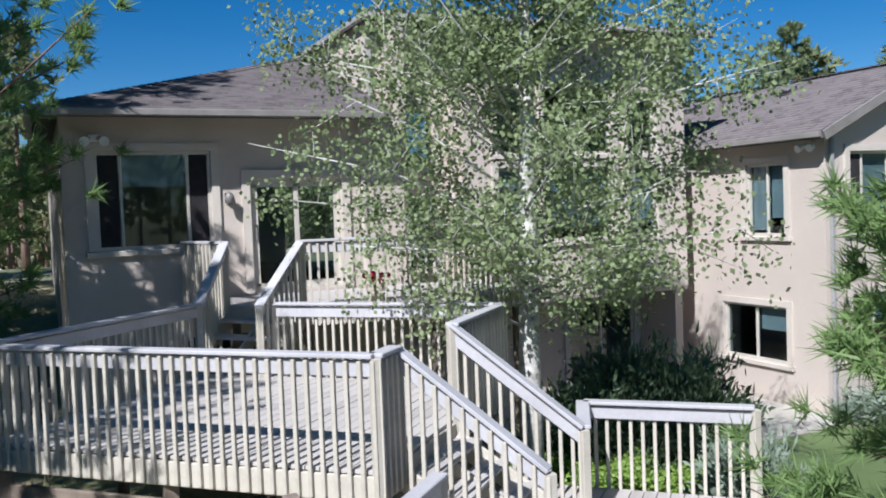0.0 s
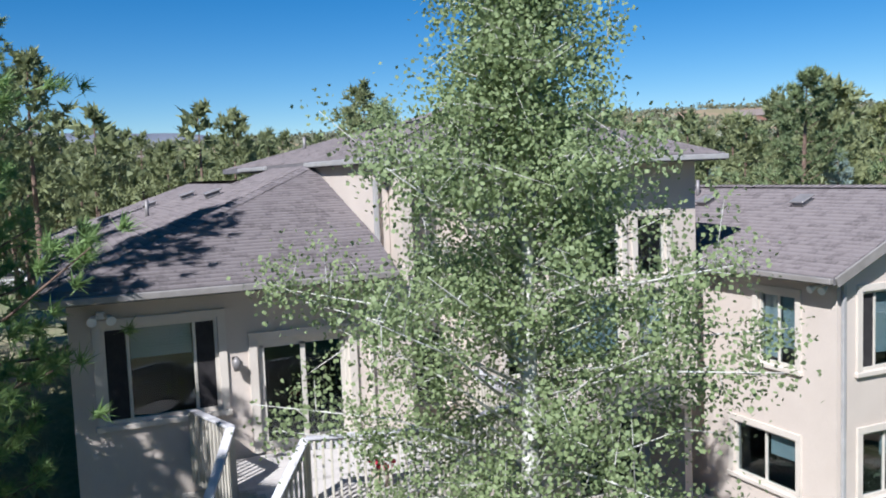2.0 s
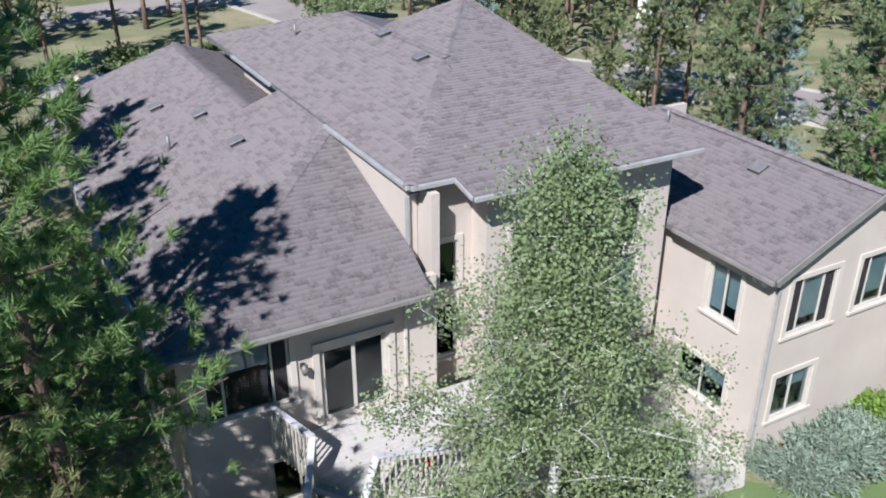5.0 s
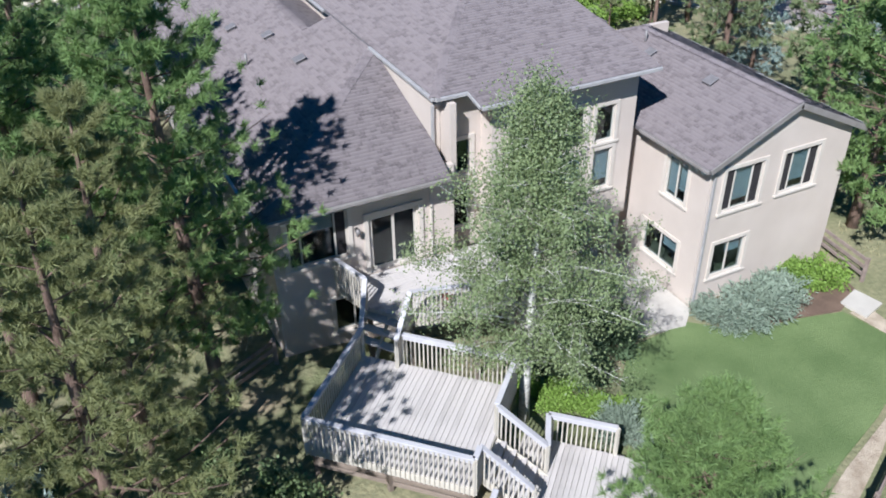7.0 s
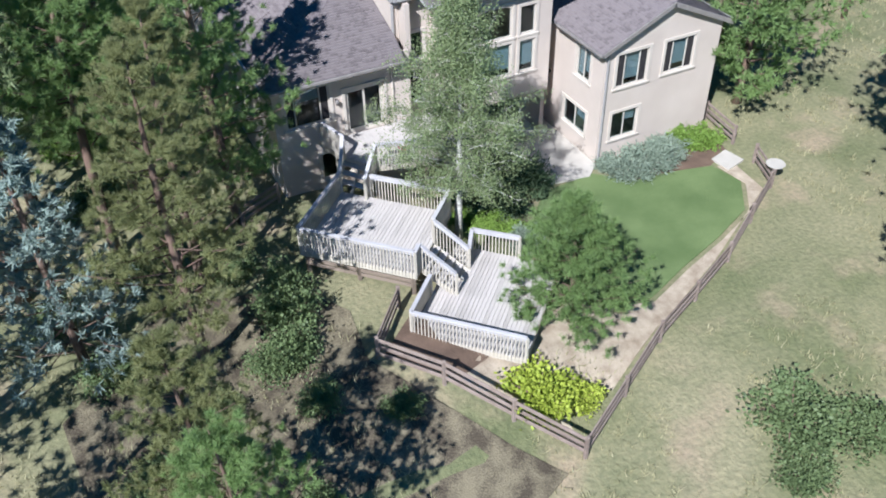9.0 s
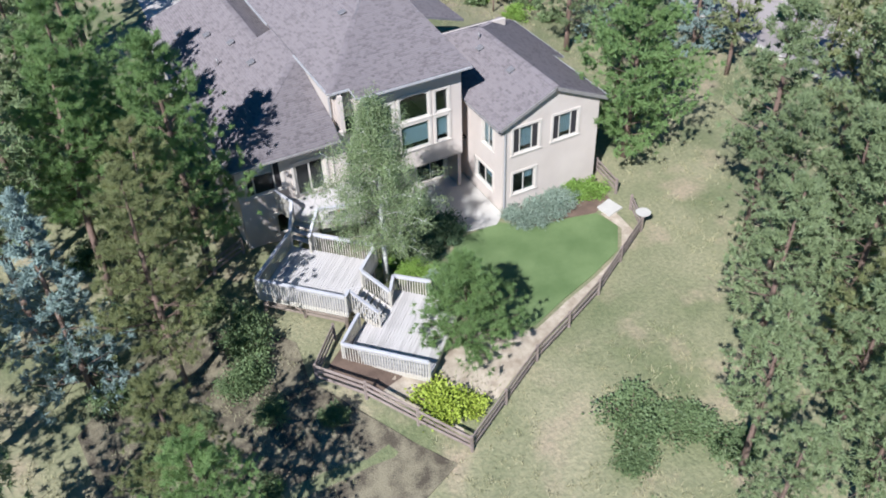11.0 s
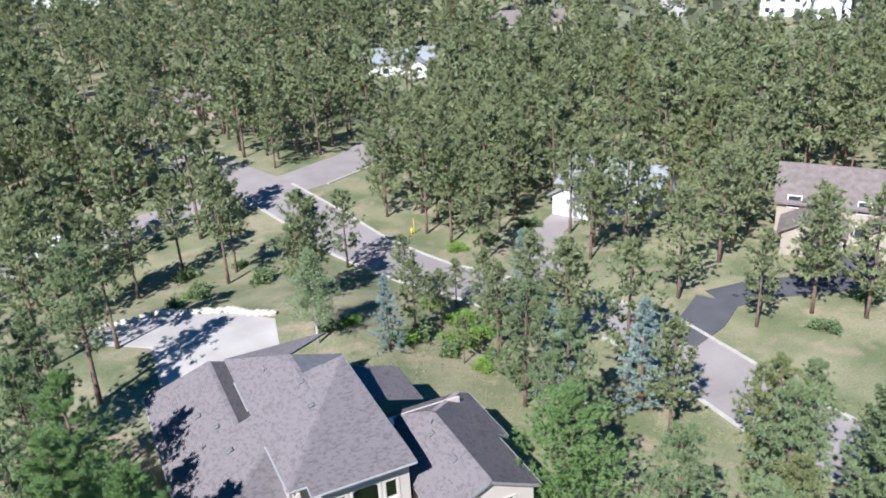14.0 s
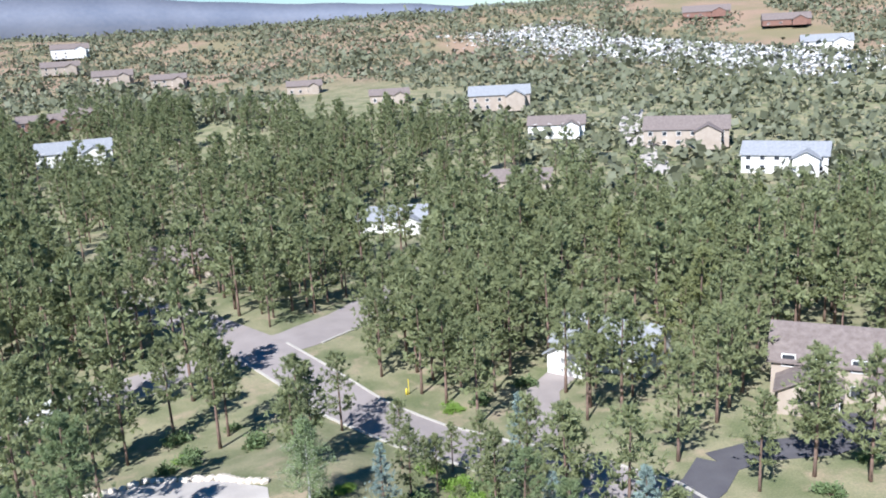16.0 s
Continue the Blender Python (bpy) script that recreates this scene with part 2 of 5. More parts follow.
def prism(bm, pts, z0, z1):
    """An upright prism over a plan polygon."""
    lo = [bm.verts.new((x, y, z0)) for x, y in pts]
    hi = [bm.verts.new((x, y, z1)) for x, y in pts]
    bm.faces.new(lo[::-1]); bm.faces.new(hi)
    for i in range(len(pts)):
        j = (i + 1) % len(pts)
        bm.faces.new((lo[i], lo[j], hi[j], hi[i]))
    bmesh.ops.recalc_face_normals(bm, faces=bm.faces)

def tube(bm, pts, radii, sides=7):
    """A tapered tube along pts."""
    rings = []
    for i, p in enumerate(pts):
        p = Vector(p)
        d = (Vector(pts[min(i + 1, len(pts) - 1)]) - Vector(pts[max(i - 1, 0)])).normalized()
        a = d.orthogonal().normalized(); b = d.cross(a)
        rings.append([bm.verts.new(p + float(radii[i]) * (a * math.cos(k * 2 * math.pi / sides) + b * math.sin(k * 2 * math.pi / sides))) for k in range(sides)])
    for r, s in zip(rings, rings[1:]):
        dots = [(r[0].co - v.co).length for v in s]
        o = dots.index(min(dots))
        for k in range(sides):
            f = bm.faces.new((r[k], r[(k + 1) % sides], s[(k + 1 + o) % sides], s[(k + o) % sides]))
            f.smooth = True
    bm.faces.new(rings[-1]); bm.faces.new(rings[0][::-1])
    return rings


# ---- ground ----
def build_ground():
    near = np.arange(-60, 140.1, 2.0)
    gx = np.concatenate([-np.geomspace(4200, 64, 40), near, 140 + np.geomspace(4, 4000, 60)])
    gy = np.concatenate([-np.geomspace(3000, 64, 34), near, 140 + np.geomspace(4, 4300, 70)])
    verts = [(x, y, ground_z(x, y)) for y in gy for x in gx]
    n = len(gx)
    faces = [(j * n + i, j * n + i + 1, (j + 1) * n + i + 1, (j + 1) * n + i) for j in range(len(gy) - 1) for i in range(n - 1)]
    m, nd, l, b = material("dry_grass_ground", 0.95)
    co = nd.new("ShaderNodeTexCoord")
    def tex(scale, detail=5):
        t = nd.new("ShaderNodeTexNoise")
        t.inputs["Scale"].default_value, t.inputs["Detail"].default_value = scale, detail
        l.new(co.outputs["Object"], t.inputs["Vector"])
        return t
    def ramp(t, p0, p1, c0, c1):
        r = nd.new("ShaderNodeValToRGB")
        r.color_ramp.elements[0].position, r.color_ramp.elements[1].position = p0, p1
        r.color_ramp.elements[0].color, r.color_ramp.elements[1].color = (*c0, 1), (*c1, 1)
        l.new(t.outputs["Fac"], r.inputs[0])
        return r
    patches = ramp(tex(0.16, 8), 0.36, 0.64, (0.15, 0.172, 0.088), (0.30, 0.282, 0.185))
    soil = ramp(tex(0.35, 9), 0.54, 0.74, (0, 0, 0), (1, 1, 1))
    fine = ramp(tex(5.0, 6), 0.3, 0.75, (0.72, 0.74, 0.66), (1.15, 1.1, 1.0))
    mix = nd.new("ShaderNodeMixRGB")
    l.new(soil.outputs[0], mix.inputs[0]); l.new(patches.outputs[0], mix.inputs[1]); mix.inputs[2].default_value = (0.37, 0.30, 0.225, 1)
    mul = nd.new("ShaderNodeMixRGB"); mul.blend_type = "MULTIPLY"; mul.inputs[0].default_value = 1
    # the far slope: pinkish soil and tan meadow instead of yard grass
    dot = nd.new("ShaderNodeVectorMath"); dot.operation = "DOT_PRODUCT"; dot.inputs[1].default_value = (0.55, 0.835, 0)
    l.new(co.outputs["Object"], dot.inputs[0])
    rng_ = nd.new("ShaderNodeMapRange"); rng_.inputs["From Min"].default_value, rng_.inputs["From Max"].default_value = 380, 520
    l.new(dot.outputs["Value"], rng_.inputs["Value"])
    slope_col = ramp(tex(0.022, 9), 0.42, 0.60, (0.25, 0.215, 0.13), (0.35, 0.245, 0.185))
    far = nd.new("ShaderNodeMixRGB")
    l.new(rng_.outputs[0], far.inputs[0]); l.new(mix.outputs[0], far.inputs[1]); l.new(slope_col.outputs[0], far.inputs[2])
    l.new(far.outputs[0], mul.inputs[1]); l.new(fine.outputs[0], mul.inputs[2])
    l.new(mul.outputs[0], b.inputs["Base Color"])
    bp = nd.new("ShaderNodeBump"); bp.inputs["Strength"].default_value, bp.inputs["Distance"].default_value = 0.7, 0.08
    l.new(tex(7.0, 6).outputs["Fac"], bp.inputs["Height"]); l.new(bp.outputs[0], b.inputs["Normal"])
    g = new("ground", pydata("ground", verts, faces, m, True))
    return tagged(g, "dry grassy ground with bare soil patches under pines", "ground", kind="structure")
build_ground()

def draped(name, pts, mat, lift, label, category, kind="structure", cell=1.5, edge=0.0):
    """A sheet over a plan polygon that follows the ground, with its edge turned down."""
    xs, ys = [p[0] for p in pts], [p[1] for p in pts]
    bm = bmesh.new()
    f = bm.faces.new([bm.verts.new((x, y, 0)) for x, y in pts])
    for axis, lo, hi in ((0, min(xs), max(xs)), (1, min(ys), max(ys))):
        v = lo + cell
        while v < hi:
            no = (1, 0, 0) if axis == 0 else (0, 1, 0)
            bmesh.ops.bisect_plane(bm, geom=bm.verts[:] + bm.edges[:] + bm.faces[:], plane_co=(v, 0, 0) if axis == 0 else (0, v, 0), plane_no=no)
            v += cell
    rim = [e for e in bm.edges if e.is_boundary]
    ex = bmesh.ops.extrude_edge_only(bm, edges=rim)
    low = {v for v in ex["geom"] if isinstance(v, bmesh.types.BMVert)}
    for v in bm.verts:
        v.co.z = ground_z(v.co.x, v.co.y) + (lift if v not in low else -0.15)
    bmesh.ops.recalc_face_normals(bm, faces=bm.faces)
    ob = part(name, bm, mat)
    return tagged(ob, label, category, kind=kind)

def strip(pts, width):
    """The plan outline of a road of that width along pts."""
    left, right = [], []
    for i, p in enumerate(pts):
        a, b = Vector(pts[max(i - 1, 0)]), Vector(pts[min(i + 1, len(pts) - 1)])
        d = (b - a).normalized(); nrm = Vector((-d.y, d.x))
        w = width[i] if isinstance(width, (list, tuple)) else width
        left.append(tuple(Vector(p) + nrm * w / 2)); right.append(tuple(Vector(p) - nrm * w / 2))
    return left + right[::-1]

# ---- backdrop ----
def build_mountains():
    verts, faces = [], []
    for i in range(121):
        a = radians(-20 + 150 * i / 120)
        x, y = 4300 * math.cos(a), 4300 * math.sin(a)
        h = 190 + 40 * noise.noise((i * 0.07, 1.0, 0)) + 14 * noise.noise((i * 0.31, 2.0, 0)) + 60 * step(70, 95, math.degrees(a)) - 75 * step(84, 55, math.degrees(a))
        verts += [(x, y, -60), (x * 0.97, y * 0.97, h * 0.45), (x, y, h), (x * 1.03, y * 1.03, -60)]
    for i in range(120):
        for k in range(3):
            faces.append((i * 4 + k, i * 4 + 4 + k, i * 4 + 5 + k, i * 4 + 1 + k))
    # the air's blue haze is put into the ridge's own colour
    m = mottled("haze_tinted_mountain", (0.13, 0.15, 0.20), (0.19, 0.205, 0.25), scale=0.004, fine=0.05, bump=0, rough=1.0)
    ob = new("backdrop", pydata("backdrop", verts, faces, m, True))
    tagged(ob, "mountain ridge on the horizon, coloured blue for haze", "mountain ridge", kind="structure")
build_mountains()

# ---- house ----
house = thing("house", "beige stucco two-storey house with grey shingle roofs", "house")

def wall(name, a, b, z0, z1, thick, holes=(), mat=STUCCO, parent=None, inward=1):
    """A wall in plan from a to b; its outer face is on the line. holes: (s0, s1, z0, z1) along the wall."""
    a, b = Vector(a), Vector(b)
    d = (b - a).normalized(); nrm = Vector((-d.y, d.x)) * inward
    L = (b - a).length
    ss = sorted({0.0, L, *[h[0] for h in holes], *[h[1] for h in holes]})
    zs = sorted({z0, z1, *[h[2] for h in holes], *[h[3] for h in holes]})
    bm = bmesh.new()
    solid = {}
    for i in range(len(ss) - 1):
        for k in range(len(zs) - 1):
            sm, zm = (ss[i] + ss[i + 1]) / 2, (zs[k] + zs[k + 1]) / 2
            solid[i, k] = not any(h[0] < sm < h[1] and h[2] < zm < h[3] for h in holes)
    vs = {}
    def v(i, k, o):
        if (i, k, o) not in vs:
            p = a + d * ss[i] + nrm * (thick if o else 0)
            vs[i, k, o] = bm.verts.new((p.x, p.y, zs[k]))
        return vs[i, k, o]
    for (i, k), s in solid.items():
        if not s:
            continue
        for o in (0, 1):
            bm.faces.new((v(i, k, o), v(i + 1, k, o), v(i + 1, k + 1, o), v(i, k + 1, o)))
        for di, dk, q in ((-1, 0, ((i, k), (i, k + 1))), (1, 0, ((i + 1, k), (i + 1, k + 1))), (0, -1, ((i, k), (i + 1, k))), (0, 1, ((i, k + 1), (i + 1, k + 1)))):
            if not solid.get((i + di, k + dk), False):
                (p, q1), (r, s1) = q
                bm.faces.new((v(p, q1, 0), v(r, s1, 0), v(r, s1, 1), v(p, q1, 1)))
    bmesh.ops.recalc_face_normals(bm, faces=bm.faces)
    return part(name, bm, mat, parent)

def wall_matrix(a, b, inward=1):
    a, b = Vector(a), Vector(b)
    d = (b - a).normalized()
    nrm = Vector((-d.y, d.x)) * inward
    return Matrix(((d.x, nrm.x, 0, a.x), (d.y, nrm.y, 0, a.y), (0, 0, 1, 0), (0, 0, 0, 1)))

def window(a, b, s0, s1, z0, z1, parent, inward=1, panes=2, split=None, blind=None, sill=True, trim=True, name="window", label="", shutters=False):
    """A framed window in a wall opening: frame, panes, stucco surround, sill and a blind behind."""
    m = wall_matrix(a, b, inward)
    w = part(name, frame_mesh(s0, s1, z0, z1, m), FRAME, parent, label)
    splits = split or [s0 + (s1 - s0) * i / panes for i in range(1, panes)]
    edges = [s0, *splits, s1]
    for i in range(len(edges) - 1):
        boxed("pane", ((edges[i] + edges[i + 1]) / 2, 0.085, (z0 + z1) / 2), (edges[i + 1] - edges[i] - 0.04, 0.008, z1 - z0 - 0.08), GLASS, w, m=m)
        if i:
            boxed("mullion", (edges[i], 0.075, (z0 + z1) / 2), (0.05, 0.06, z1 - z0 - 0.08), FRAME, w, m=m, bevel=0.006)
        if split and i != 1:
            boxed("screen", ((edges[i] + edges[i + 1]) / 2, 0.066, (z0 + z1) / 2), (edges[i + 1] - edges[i] - 0.07, 0.008, z1 - z0 - 0.11), SCREEN, w, "dark insect screen over the side sash", m=m)
    if trim:
        bm = bmesh.new()
        t = 0.13
        bm_box(bm, ((s0 + s1) / 2, -0.02, z1 + t / 2 + 0.002), (s1 - s0 + 2 * t, 0.05, t), m)
        for s in (s0 - t / 2 - 0.002, s1 + t / 2 + 0.002):
            bm_box(bm, (s, -0.02, (z0 + z1) / 2), (t, 0.05, z1 - z0), m)
        part("surround", bm, STUCCO_TRIM, w)
    if sill:
        boxed("sill", ((s0 + s1) / 2, -0.03, z0 - 0.055), (s1 - s0 + 0.34, 0.09, 0.1), STUCCO_TRIM, w, m=m, bevel=0.012)
    for (c0, c1, h0) in (blind or ()):
        bm = bmesh.new()
        z = z1 - 0.05
        while z > h0:
            bm_box(bm, ((c0 + c1) / 2, 0.16, z), (c1 - c0, 0.03, 0.045), m)
            z -= 0.05
        part("blind", bm, BLIND, w, "white horizontal slat blind")
    return w

def frame_mesh(s0, s1, z0, z1, m):
    bm = bmesh.new()
    f = 0.055
    for c, sz in ((((s0 + s1) / 2, 0.07, z0 + f / 2), (s1 - s0, 0.09, f)), (((s0 + s1) / 2, 0.07, z1 - f / 2), (s1 - s0, 0.09, f)),
                  ((s0 + f / 2, 0.07, (z0 + z1) / 2), (f, 0.09, z1 - z0 - 2 * f)), ((s1 - f / 2, 0.07, (z0 + z1) / 2), (f, 0.09, z1 - z0 - 2 * f))):
        bm_box(bm, c, sz, m)
    return bm

# plan of the house, in metres
LOW_Y, LOW_X = 15.54, 0.95
KIT_Y, BAY_Y, BAY_X0, BAY_X1, UP_X = 16.40, 15.75, 8.15, 13.55, 6.75
WING_X, WING_Y, WING_X1 = 14.21, 12.58, 20.20
T = 0.2

# low block with the terrace door
A, B = (LOW_X, LOW_Y), (6.75, LOW_Y)
wall("wall", A, B, -0.2, 5.98, T, [(1.43 - LOW_X, 3.26 - LOW_X, 3.82, 5.41), (3.90 - LOW_X, 5.54 - LOW_X, 2.97, 4.93), (2.65 - LOW_X, 3.95 - LOW_X, 1.1, 2.35)], parent=house)
window(A, B, 1.43 - LOW_X, 3.26 - LOW_X, 3.82, 5.41, house, split=[1.83 - LOW_X, 2.88 - LOW_X], blind=[(1.87 - LOW_X, 2.85 - LOW_X, 4.82)])
window(A, B, 2.65 - LOW_X, 3.95 - LOW_X, 1.1, 2.35, house)
def slider():
    m = wall_matrix(A, B)
    s0, s1, z0, z1 = 3.90 - LOW_X, 5.54 - LOW_X, 2.97, 4.93
    d = part("door", frame_mesh(s0, s1, z0, z1, m), FRAME, house, "sliding glass terrace door")
    mid = (s0 + s1) / 2
    for a0, a1, o in ((s0 + 0.05, mid + 0.03, 0.05), (mid - 0.03, s1 - 0.05, 0.10)):
        bm = bmesh.new()
        for c, sz in ((((a0 + a1) / 2, o, z0 + 0.1), (a1 - a0, 0.04, 0.1)), (((a0 + a1) / 2, o, z1 - 0.1), (a1 - a0, 0.04, 0.09)), ((a0 + 0.04, o, (z0 + z1) / 2), (0.08, 0.04, z1 - z0 - 0.2)), ((a1 - 0.04, o, (z0 + z1) / 2), (0.08, 0.04, z1 - z0 - 0.2))):
            bm_box(bm, c, sz, m)
        p = part("panel", bm, FRAME, d)
        boxed("pane", ((a0 + a1) / 2, o, (z0 + z1) / 2), (a1 - a0 - 0.16, 0.008, z1 - z0 - 0.3), GLASS, p, m=m)
    boxed("door_handle", (s0 + 0.09, 0.01, 4.0), (0.03, 0.04, 0.28), VENT, d, m=m, bevel=0.006)
    bm = bmesh.new()
    t = 0.14
    bm_box(bm, (mid, -0.025, z1 + t / 2 + 0.002), (s1 - s0 + 2 * t, 0.06, t), m)
    for s in (s0 - t / 2 - 0.002, s1 + t / 2 + 0.002):
        bm_box(bm, (s, -0.025, (z0 + z1) / 2), (t, 0.06, z1 - z0), m)
    part("surround", bm, STUCCO_TRIM, d)
slider()
wall("wall", (LOW_X, 33.0), (LOW_X, LOW_Y + T), -0.2, 5.98, T, parent=house)
wall("wall", (9.0, 33.0), (LOW_X + T, 33.0), 0.0, 5.98, T, parent=house)

# tall block: kitchen face, bay, gable end
wall("wall", (UP_X, KIT_Y), (BAY_X0, KIT_Y), 2.4, 7.86, T, [(0.36, 1.02, 5.08, 6.25), (0.36, 1.02, 3.1, 4.6)], parent=house)
window((UP_X, KIT_Y), (BAY_X0, KIT_Y), 0.36, 1.02, 5.08, 6.25, house, panes=1)
window((UP_X, KIT_Y), (BAY_X0, KIT_Y), 0.36, 1.02, 3.1, 4.6, house, panes=1)
wall("wall", (UP_X, 29.2), (UP_X, LOW_Y + T + 0.01), 5.2, 7.80, T, parent=house)
BA, BB = (BAY_X0, BAY_Y), (BAY_X1, BAY_Y)
bx = lambda x: x - BAY_X0
BAYH = [(bx(8.85), bx(9.55), 5.32, 6.6), (bx(8.85), bx(9.55), 3.55, 5.05), (bx(9.95), bx(11.6), 5.32, 6.75), (bx(9.95), bx(11.6), 3.55, 5.05), (bx(12.0), bx(12.75), 5.32, 6.6), (bx(12.0), bx(12.75), 3.55, 5.05)]
wall("wall", BA, BB, 2.4, 7.84, T, BAYH, parent=house)
for h in BAYH:
    window(BA, BB, *h, house, panes=1, blind=[(h[0] + 0.05, h[1] - 0.05, h[2] + 0.3)] if h[2] < 5 else None)
bm = bmesh.new()
x0, x1, zt = 9.95, 11.6, 6.75
for s in (0, 1):
    c = (x0 + x1) / 2
    vs = []
    for y in (BAY_Y + 0.005, BAY_Y + T - 0.01):
        ring = [(x0 if s == 0 else x1, zt)] + [(c + (x1 - x0) / 2 * math.cos(radians(a)) * (1 if s else -1), zt - 0.24 + 0.24 * math.sin(radians(a))) for a in range(90, -1, -15)]
        vs.append([bm.verts.new((x, y, z)) for x, z in ring])
        bm.faces.new(vs[-1])
    for i in range(len(vs[0])):
        j = (i + 1) % len(vs[0])
        bm.faces.new((vs[0][i], vs[0][j], vs[1][j], vs[1][i]))
bmesh.ops.recalc_face_normals(bm, faces=bm.faces)
part("arch", bm, STUCCO_TRIM, house)
wall("wall", (BAY_X0, KIT_Y + T), (BAY_X0, BAY_Y + T), 2.4, 7.84, T, parent=house)
wall("wall", (BAY_X1, BAY_Y + T), (BAY_X1, 29.2), 0.0, 7.84, T, parent=house)
bm = bmesh.new()
prism(bm, [(BAY_X0 + 0.01, BAY_Y + 0.01), (BAY_X1 - 0.01, BAY_Y + 0.01), (BAY_X1 - 0.01, 17.2), (UP_X, 17.2), (UP_X, KIT_Y + 0.01), (BAY_X0 + 0.01, KIT_Y + 0.01)], 2.32, 2.42)
part("soffit", bm, SOFFIT, house)
bm = bmesh.new(); prism(bm, [(6.44, 16.403), (6.74, 16.403), (6.74, 21.0), (6.44, 21.0)], 5.0, 8.03)
part("wall", bm, STUCCO, house)
# gable end of the tall block
bm = bmesh.new()
g = [(BAY_Y + T, 7.84), (24.9, 8.6), (29.2, 7.9)]
for x in (BAY_X1, BAY_X1 - T):
    bm.faces.new([bm.verts.new((x, y, z)) for y, z in g])
bmesh.ops.bridge_loops(bm, edges=bm.edges[:])
part("gable", bm, STUCCO, house)
# lower storey behind the patio
LA, LB = (6.75, 17.2), (14.3, 17.2)
wall("wall", LA, LB, -0.1, 2.32, T, [(4.6, 6.4, 0.03, 2.05)], parent=house)
window(LA, LB, 4.6, 6.4, 0.03, 2.05, house, sill=False, name="door", label="patio sliding glass door")
wall("wall", (6.75, 17.2), (6.75, LOW_Y + T), -0.1, 5.2, T, parent=house, inward=-1)

# gabled wing
SA, SB = (WING_X, 17.2), (WING_X, WING_Y)
sx = lambda y: 17.2 - y
wall("wall", SA, SB, -0.1, 5.48, T, [(sx(14.60), sx(13.57), 3.48, 4.97), (sx(15.34), sx(13.56), 0.86, 2.03)], parent=house)
window(SA, SB, sx(14.60), sx(13.57), 3.48, 4.97, house, blind=[(sx(14.55), sx(14.12), 3.6), (sx(14.05), sx(13.62), 3.85)])
window(SA, SB, sx(15.34), sx(13.56), 0.86, 2.03, house, blind=[(sx(14.4), sx(13.62), 1.5)])
WA, WB = (WING_X + T, WING_Y), (WING_X1, WING_Y)
wx = lambda x: x - WING_X - T
WH = [(wx(14.84), wx(16.42), 3.56, 5.11), (wx(17.28), wx(18.85), 3.62, 5.13), (wx(14.86), wx(16.25), 1.0, 2.33)]
wall("wall", WA, WB, -0.3, 5.40, T, WH, parent=house)
for h in WH:
    window(WA, WB, *h, house, split=[h[0] + 0.42, h[1] - 0.42] if h[2] > 2 else None, blind=[(h[0] + 0.45, h[1] - 0.1, h[2] + 0.3)] if h[2] > 2 else [(h[0] + 0.7, h[1] - 0.1, h[2] + 0.75)])
bm = bmesh.new()
g = [(WING_X + T, 5.40), (WING_X1, 5.40), (WING_X1, 5.50), (17.2, 6.84), (WING_X + T, 5.56)]
for y in (WING_Y, WING_Y + T):
    bm.faces.new([bm.verts.new((x, y, z)) for x, z in g])
bmesh.ops.bridge_loops(bm, edges=[e for e in bm.edges])
part("gable", bm, STUCCO, house)
wall("wall", (WING_X1 - T, WING_Y + T), (WING_X1 - T, 22.4), -0.3, 5.46, T, parent=house, inward=-1)
wall("wall", (WING_X1 - T, 22.2), (13.4, 22.2), 0.0, 6.2, T, parent=house)
boxed("downspout", (WING_X + 0.12, WING_Y - 0.05, 2.7), (0.09, 0.07, 5.4), GUTTER, house, bevel=0.01)
boxed("downspout", (5.95, LOW_Y - 0.04, 4.4), (0.08, 0.06, 2.9), STUCCO_TRIM, house, bevel=0.01)
boxed("downspout", (6.47, 16.35, 6.75), (0.09, 0.08, 1.7), GUTTER, house, bevel=0.01)
boxed("downspout", (6.74, 16.34, 7.62), (0.5, 0.08, 0.09), GUTTER, house, bevel=0.01, m=None)

# inner floors, coloured near black so that the rooms look unlit
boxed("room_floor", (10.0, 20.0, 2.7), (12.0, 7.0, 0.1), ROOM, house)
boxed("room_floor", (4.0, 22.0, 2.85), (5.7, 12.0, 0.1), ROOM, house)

# ---- roofs ----
roof = part("roof", bmesh.new(), ROOFDECK, house, "grey asphalt shingle hip and gable roof")
rng = random.Random(3)

def plane_z(pts):
    a, b, c = (Vector(p) for p in pts[:3])
    n = (b - a).cross(c - a)
    return n if n.z > 0 else -n

